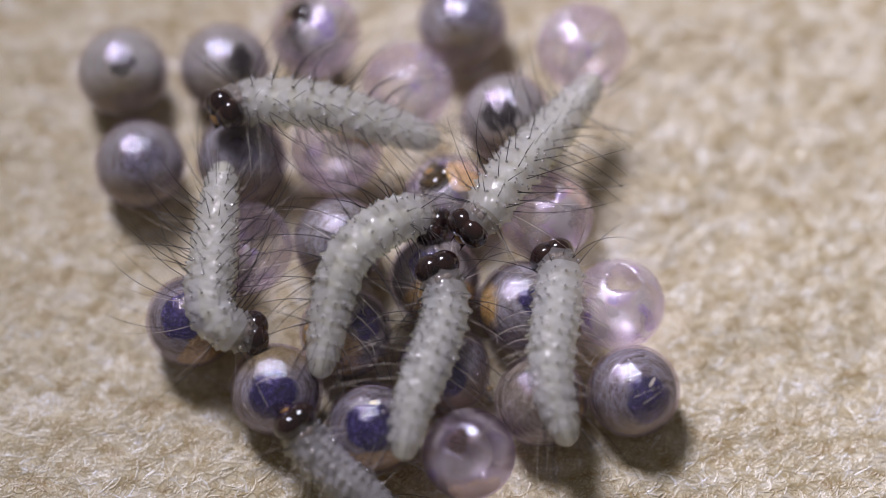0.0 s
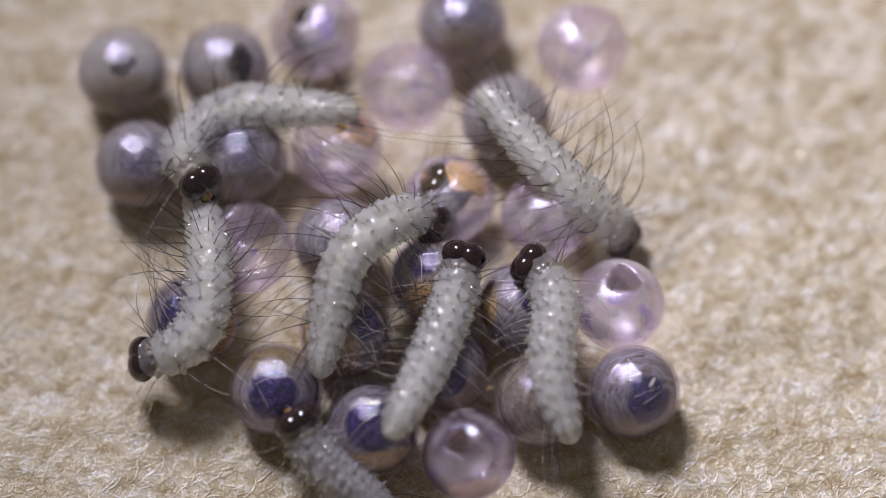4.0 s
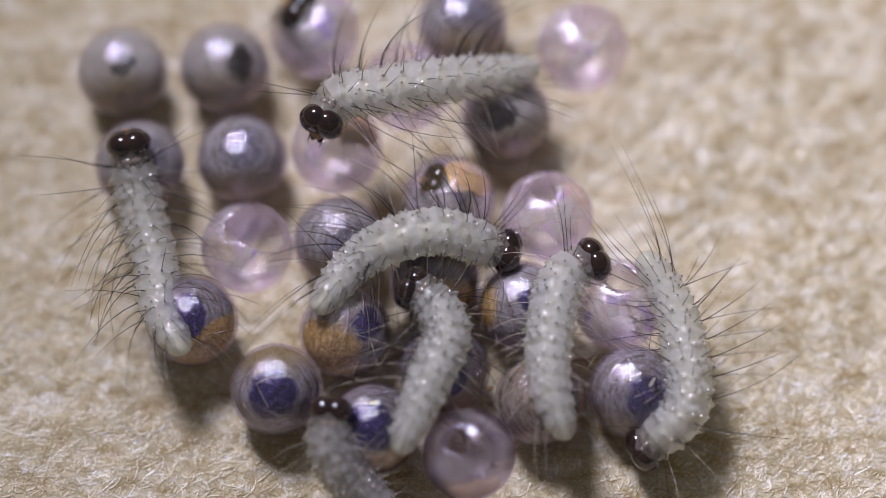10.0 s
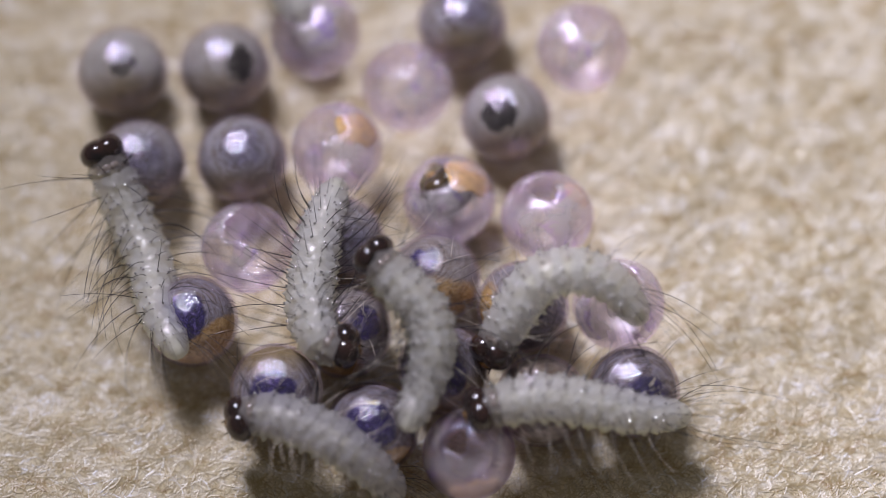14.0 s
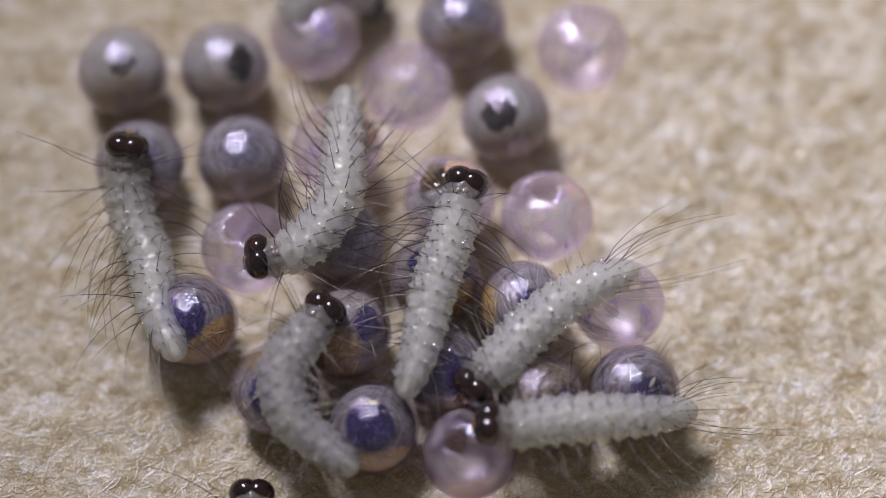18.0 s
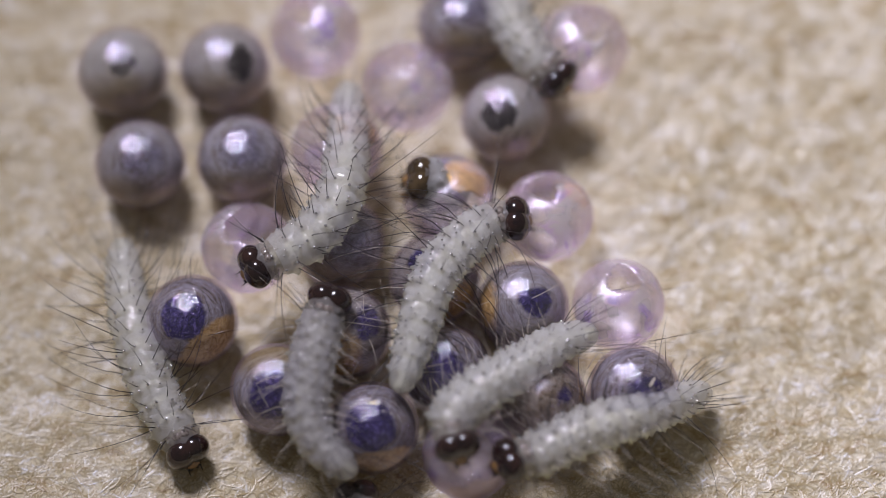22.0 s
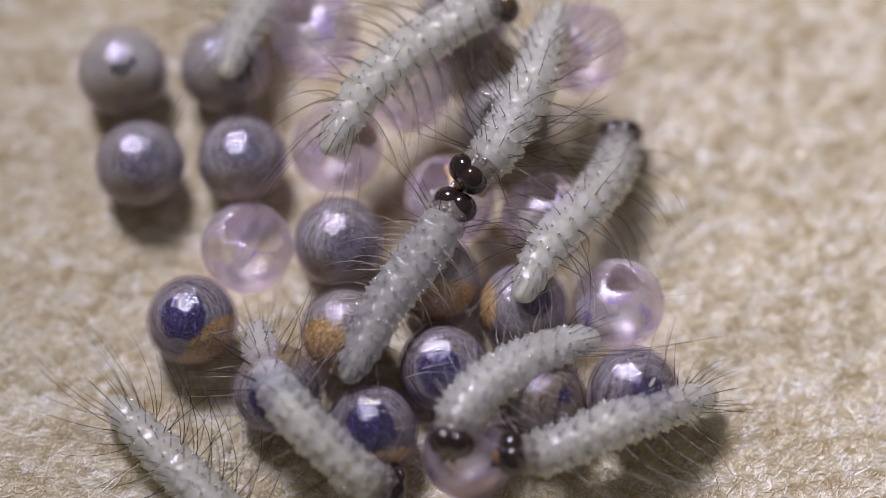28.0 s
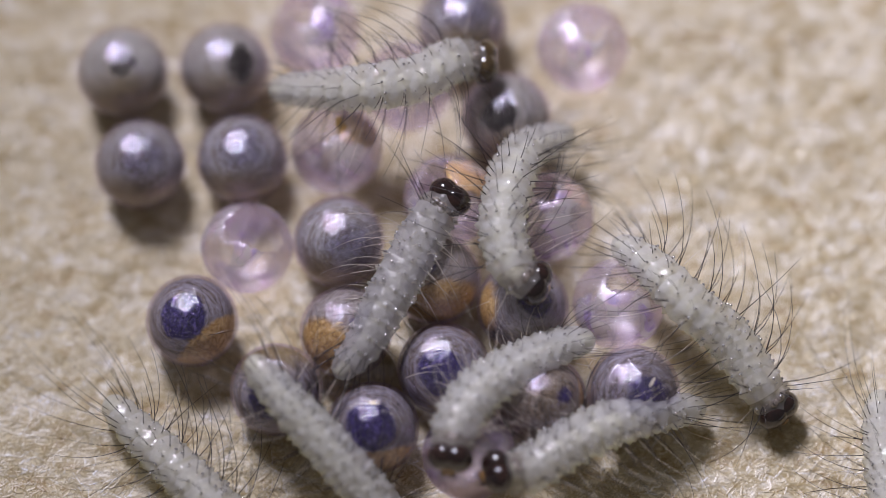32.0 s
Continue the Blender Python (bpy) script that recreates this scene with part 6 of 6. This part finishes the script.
    s[17.5] = (-1.07, 3.43, 0.26), (-1.39, 3.32, 0.50), (-1.65, 2.96, 0.81), (-1.67, 2.65, 0.88), (-1.55, 2.51, 0.64), (-1.45, 2.44, 0.51)
    s[18] = (-0.81, 3.00, 0.26), (-1.13, 3.02, 0.69), (-1.45, 2.90, 0.96), (-1.64, 2.70, 0.93), (-1.58, 2.52, 0.69), (-1.45, 2.46, 0.52)
    s[19] = (-0.81, 3.07, 0.26), (-1.07, 3.18, 0.50), (-1.39, 3.00, 0.81), (-1.61, 2.71, 0.90), (-1.58, 2.52, 0.69), (-1.48, 2.32, 0.59)
    s[20] = (-0.22, 2.58, 1.00), (-0.55, 3.03, 0.59), (-0.94, 3.11, 0.56), (-1.29, 2.88, 0.84), (-1.51, 2.50, 1.05), (-1.52, 2.14, 1.08)
    s[21] = (0.33, 2.56, 1.15), (-0.03, 3.11, 0.80), (-0.48, 3.41, 0.53), (-0.87, 3.30, 0.55), (-1.26, 2.88, 0.84), (-1.44, 2.38, 1.15)
    s[22] = (1.31, 1.77, 0.81), (1.06, 2.01, 0.81), (0.81, 2.43, 0.81), (0.66, 2.91, 0.70), (0.43, 3.48, 0.47), (0.10, 3.93, 0.26)
    s[22.5] = (0.64, 1.39, 1.15), (0.68, 1.80, 1.05), (0.68, 2.27, 0.94), (0.62, 2.78, 0.76), (0.50, 3.32, 0.49), (0.30, 3.86, 0.26)
    s[23] = (0.92, 2.87, 0.26), (0.89, 3.21, 0.26), (0.76, 3.64, 0.26), (0.63, 4.08, 0.26), (0.43, 4.44, 0.26), (0.11, 4.66, 0.26)
    s[23.5] = (2.34, 1.28, 0.26), (2.01, 1.64, 0.53), (1.52, 1.98, 0.79), (1.07, 2.27, 0.94), (0.68, 2.45, 1.01), (0.43, 2.76, 1.11)
    s[24] = (2.30, 1.31, 0.26), (2.01, 1.59, 0.48), (1.65, 1.90, 0.75), (1.20, 2.25, 0.91), (0.81, 2.47, 0.96), (0.56, 2.79, 1.04)
    s[24.5] = (2.07, 1.72, 0.26), (1.91, 1.88, 0.70), (1.58, 2.05, 0.95), (1.20, 2.32, 0.99), (0.81, 2.53, 0.98), (0.56, 2.79, 1.04)
    s[25] = (2.55, 1.61, 0.26), (2.24, 1.77, 0.49), (1.78, 2.01, 0.73), (1.27, 2.27, 0.79), (0.94, 2.55, 0.78), (0.62, 2.81, 0.99)
    s[25.5] = (0.69, 1.27, 1.14), (1.00, 1.22, 1.01), (1.32, 1.50, 0.93), (1.39, 1.92, 0.92), (1.07, 2.33, 0.97), (0.62, 2.73, 1.02)
    s[26.5] = (0.42, 1.01, 0.94), (0.71, 1.05, 1.00), (1.00, 1.26, 1.00), (1.20, 1.71, 0.92), (1.20, 2.31, 0.70), (1.02, 3.00, 0.26)
    s[27.5] = (0.13, 0.49, 1.34), (0.41, 0.69, 1.32), (0.68, 0.99, 1.31), (0.96, 1.47, 1.33), (1.13, 2.02, 1.18), (1.23, 2.62, 1.10)
    s[28] = (0.29, 0.38, 1.32), (0.55, 0.61, 1.30), (0.77, 0.99, 1.30), (1.00, 1.47, 1.33), (1.16, 2.00, 1.24), (1.32, 2.48, 1.25)
    s[29] = (0.45, -0.19, 0.92), (0.60, 0.12, 1.08), (0.74, 0.57, 1.16), (0.90, 1.09, 1.24), (1.03, 1.67, 1.17), (1.08, 2.22, 1.14)
    s[29.5] = (0.85, -0.94, 1.16), (0.84, -0.57, 1.08), (0.83, 0.01, 1.01), (0.80, 0.57, 0.98), (0.84, 1.14, 0.97), (0.86, 1.92, 0.93)
    s[30] = (0.73, -1.04, 1.13), (0.80, -0.70, 1.09), (0.83, -0.14, 1.04), (0.87, 0.42, 1.02), (0.77, 0.89, 1.05), (0.68, 1.30, 1.15)
    s[30.5] = (0.47, -0.96, 1.01), (0.77, -0.89, 1.03), (0.90, -0.40, 1.00), (0.87, 0.17, 0.96), (0.90, 0.72, 0.96), (1.04, 1.37, 1.08)
    s[31] = (0.66, -1.06, 1.10), (0.77, -0.69, 1.06), (0.80, -0.20, 1.01), (0.84, 0.37, 0.97), (0.97, 0.85, 0.97), (1.11, 1.31, 1.03)
    s[32] = (1.03, -0.91, 1.25), (0.81, -0.80, 1.35), (0.67, -0.34, 1.36), (0.74, 0.25, 1.26), (0.93, 0.80, 0.95), (1.43, 1.23, 0.46)
    crawl(larvae[7], s)
    s = {}
    s[0] = (-0.03, 0.52, 0.74), (0.03, 0.46, 0.62), (0.07, 0.41, 0.53), (0.09, 0.40, 0.53), (0.10, 0.37, 0.53), (0.12, 0.34, 0.56)
    s[9.5] = (-0.09, 0.48, 0.75), (0.01, 0.45, 0.62), (0.07, 0.41, 0.53), (0.09, 0.40, 0.53), (0.10, 0.37, 0.53), (0.12, 0.34, 0.56)
    s[12] = (-0.01, 0.50, 0.70), (0.03, 0.46, 0.62), (0.07, 0.41, 0.53), (0.09, 0.40, 0.53), (0.10, 0.37, 0.53), (0.12, 0.34, 0.56)
    s[20] = (-0.04, 0.48, 0.70), (0.03, 0.45, 0.61), (0.07, 0.41, 0.53), (0.09, 0.40, 0.53), (0.10, 0.37, 0.53), (0.12, 0.34, 0.56)
    s[21] = (-0.10, 0.48, 0.75), (0.01, 0.45, 0.62), (0.07, 0.41, 0.53), (0.09, 0.40, 0.53), (0.10, 0.37, 0.53), (0.12, 0.34, 0.56)
    s[22] = (-0.25, 0.49, 0.90), (-0.06, 0.48, 0.71), (0.07, 0.44, 0.57), (0.09, 0.40, 0.53), (0.10, 0.37, 0.53), (0.12, 0.34, 0.56)
    s[23] = (-0.38, 0.47, 1.21), (-0.15, 0.50, 0.87), (0.01, 0.45, 0.62), (0.09, 0.40, 0.53), (0.10, 0.37, 0.53), (0.12, 0.34, 0.56)
    s[23.5] = (-0.46, 0.84, 0.76), (-0.27, 0.53, 1.01), (-0.09, 0.47, 0.74), (0.04, 0.42, 0.56), (0.10, 0.37, 0.53), (0.12, 0.34, 0.56)
    s[24] = (-0.66, 0.57, 1.45), (-0.44, 0.34, 1.42), (-0.22, 0.42, 0.86), (-0.03, 0.41, 0.62), (0.09, 0.39, 0.52), (0.12, 0.34, 0.56)
    s[25] = (-0.85, 1.06, 1.60), (-0.71, 0.80, 1.51), (-0.57, 0.51, 1.38), (-0.31, 0.38, 0.95), (-0.09, 0.39, 0.68), (0.10, 0.40, 0.54)
    s[25.5] = (-0.62, 1.31, 1.69), (-0.59, 1.04, 1.44), (-0.50, 0.63, 1.26), (-0.31, 0.42, 0.93), (-0.03, 0.41, 0.62), (0.10, 0.41, 0.55)
    s[26.5] = (-0.55, 2.65, 0.56), (-0.60, 2.07, 1.06), (-0.67, 1.58, 1.22), (-0.60, 1.15, 1.09), (-0.47, 0.79, 0.97), (-0.22, 0.46, 1.10)
    s[27.5] = (-0.12, 3.36, 0.56), (-0.19, 2.85, 0.99), (-0.31, 2.28, 1.23), (-0.60, 1.68, 1.32), (-0.85, 1.18, 1.35), (-1.12, 0.61, 1.26)
    s[28] = (0.67, 2.50, 1.29), (0.37, 2.37, 1.34), (-0.09, 2.08, 1.36), (-0.54, 1.74, 1.34), (-0.92, 1.33, 1.34), (-1.30, 0.68, 1.30)
    s[28.5] = (0.26, 1.39, 1.19), (0.10, 1.68, 1.32), (-0.28, 1.73, 1.37), (-0.66, 1.58, 1.39), (-1.05, 1.23, 1.39), (-1.43, 0.79, 1.30)
    s[29] = (-0.28, 1.06, 0.58), (-0.25, 1.08, 1.26), (-0.31, 1.41, 1.47), (-0.66, 1.67, 1.35), (-1.12, 1.73, 1.05), (-1.54, 1.66, 0.73)
    s[29.5] = (-0.74, 0.32, 0.84), (-0.52, 0.51, 1.14), (-0.34, 0.92, 1.32), (-0.47, 1.42, 1.27), (-0.99, 1.64, 1.02), (-1.61, 1.69, 0.56)
    s[30] = (-0.03, 1.12, 0.92), (-0.40, 1.01, 1.18), (-0.79, 1.03, 1.37), (-1.05, 1.41, 1.30), (-1.24, 1.78, 1.26), (-1.53, 2.14, 1.31)
    s[30.5] = (0.69, 1.45, 1.53), (0.36, 1.49, 1.47), (-0.15, 1.48, 1.43), (-0.66, 1.49, 1.31), (-1.18, 1.57, 1.05), (-1.92, 1.61, 0.87)
    s[31] = (0.52, 1.94, 1.28), (0.18, 1.81, 1.35), (-0.15, 1.62, 1.43), (-0.54, 1.54, 1.45), (-0.92, 1.68, 1.32), (-1.34, 1.95, 1.19)
    s[31.5] = (-0.12, 1.98, 1.56), (-0.09, 1.65, 1.55), (-0.34, 1.48, 1.46), (-0.73, 1.51, 1.39), (-1.05, 1.72, 1.22), (-1.37, 1.92, 1.18)
    s[32] = (0.45, 1.80, 1.21), (0.12, 1.76, 1.33), (-0.28, 1.51, 1.40), (-0.79, 1.42, 1.37), (-1.31, 1.48, 1.14), (-1.92, 1.61, 0.87)
    crawl(larvae[8], s)
    s = {}
    s[0] = (2.79, 8.59, 0.26), (2.73, 9.05, 0.26), (2.67, 9.66, 0.26), (2.61, 10.27, 0.26), (2.55, 10.81, 0.26), (2.49, 11.35, 0.26)
    s[27] = (2.79, 8.59, 0.26), (2.73, 9.05, 0.26), (2.67, 9.66, 0.26), (2.61, 10.27, 0.26), (2.55, 10.81, 0.26), (2.49, 11.35, 0.26)
    s[28.5] = (2.46, 3.43, 0.26), (2.40, 3.79, 0.26), (2.27, 4.30, 0.26), (2.21, 4.80, 0.26), (2.15, 5.32, 0.26), (2.09, 5.83, 0.26)
    s[29] = (2.35, 2.71, 0.26), (2.23, 3.11, 0.26), (2.07, 3.57, 0.26), (1.94, 4.08, 0.26), (1.88, 4.59, 0.26), (1.82, 5.10, 0.26)
    s[29.5] = (2.10, 1.47, 0.26), (2.09, 1.81, 0.54), (1.98, 2.20, 0.78), (1.85, 2.70, 0.76), (1.77, 3.32, 0.51), (1.74, 3.93, 0.26)
    s[30] = (1.54, 1.12, 0.26), (1.72, 1.46, 0.45), (1.86, 1.80, 0.72), (1.86, 2.22, 0.90), (1.82, 2.78, 0.74), (1.74, 3.50, 0.26)
    s[30.5] = (2.07, 0.56, 0.26), (1.90, 0.93, 0.30), (1.90, 1.42, 0.47), (1.83, 1.86, 0.76), (1.75, 2.25, 0.97), (1.59, 2.73, 1.02)
    s[31] = (3.69, -0.46, 0.26), (3.65, -0.03, 0.26), (3.45, 0.49, 0.26), (3.14, 0.98, 0.26), (2.76, 1.44, 0.26), (2.31, 1.90, 0.26)
    s[31.5] = (4.96, -1.10, 0.26), (4.68, -0.72, 0.26), (4.37, -0.31, 0.26), (4.03, 0.11, 0.26), (3.71, 0.42, 0.26), (3.39, 0.74, 0.26)
    s[32] = (5.16, -4.30, 0.26), (5.11, -3.83, 0.26), (5.04, -3.23, 0.26), (4.98, -2.76, 0.26), (4.93, -2.36, 0.26), (4.91, -1.88, 0.26)
    crawl(larvae[9], s)
    fold(larvae[7], 18.0, 21.0)
    fold(larvae[8], 23.5, 25.0)


motions()
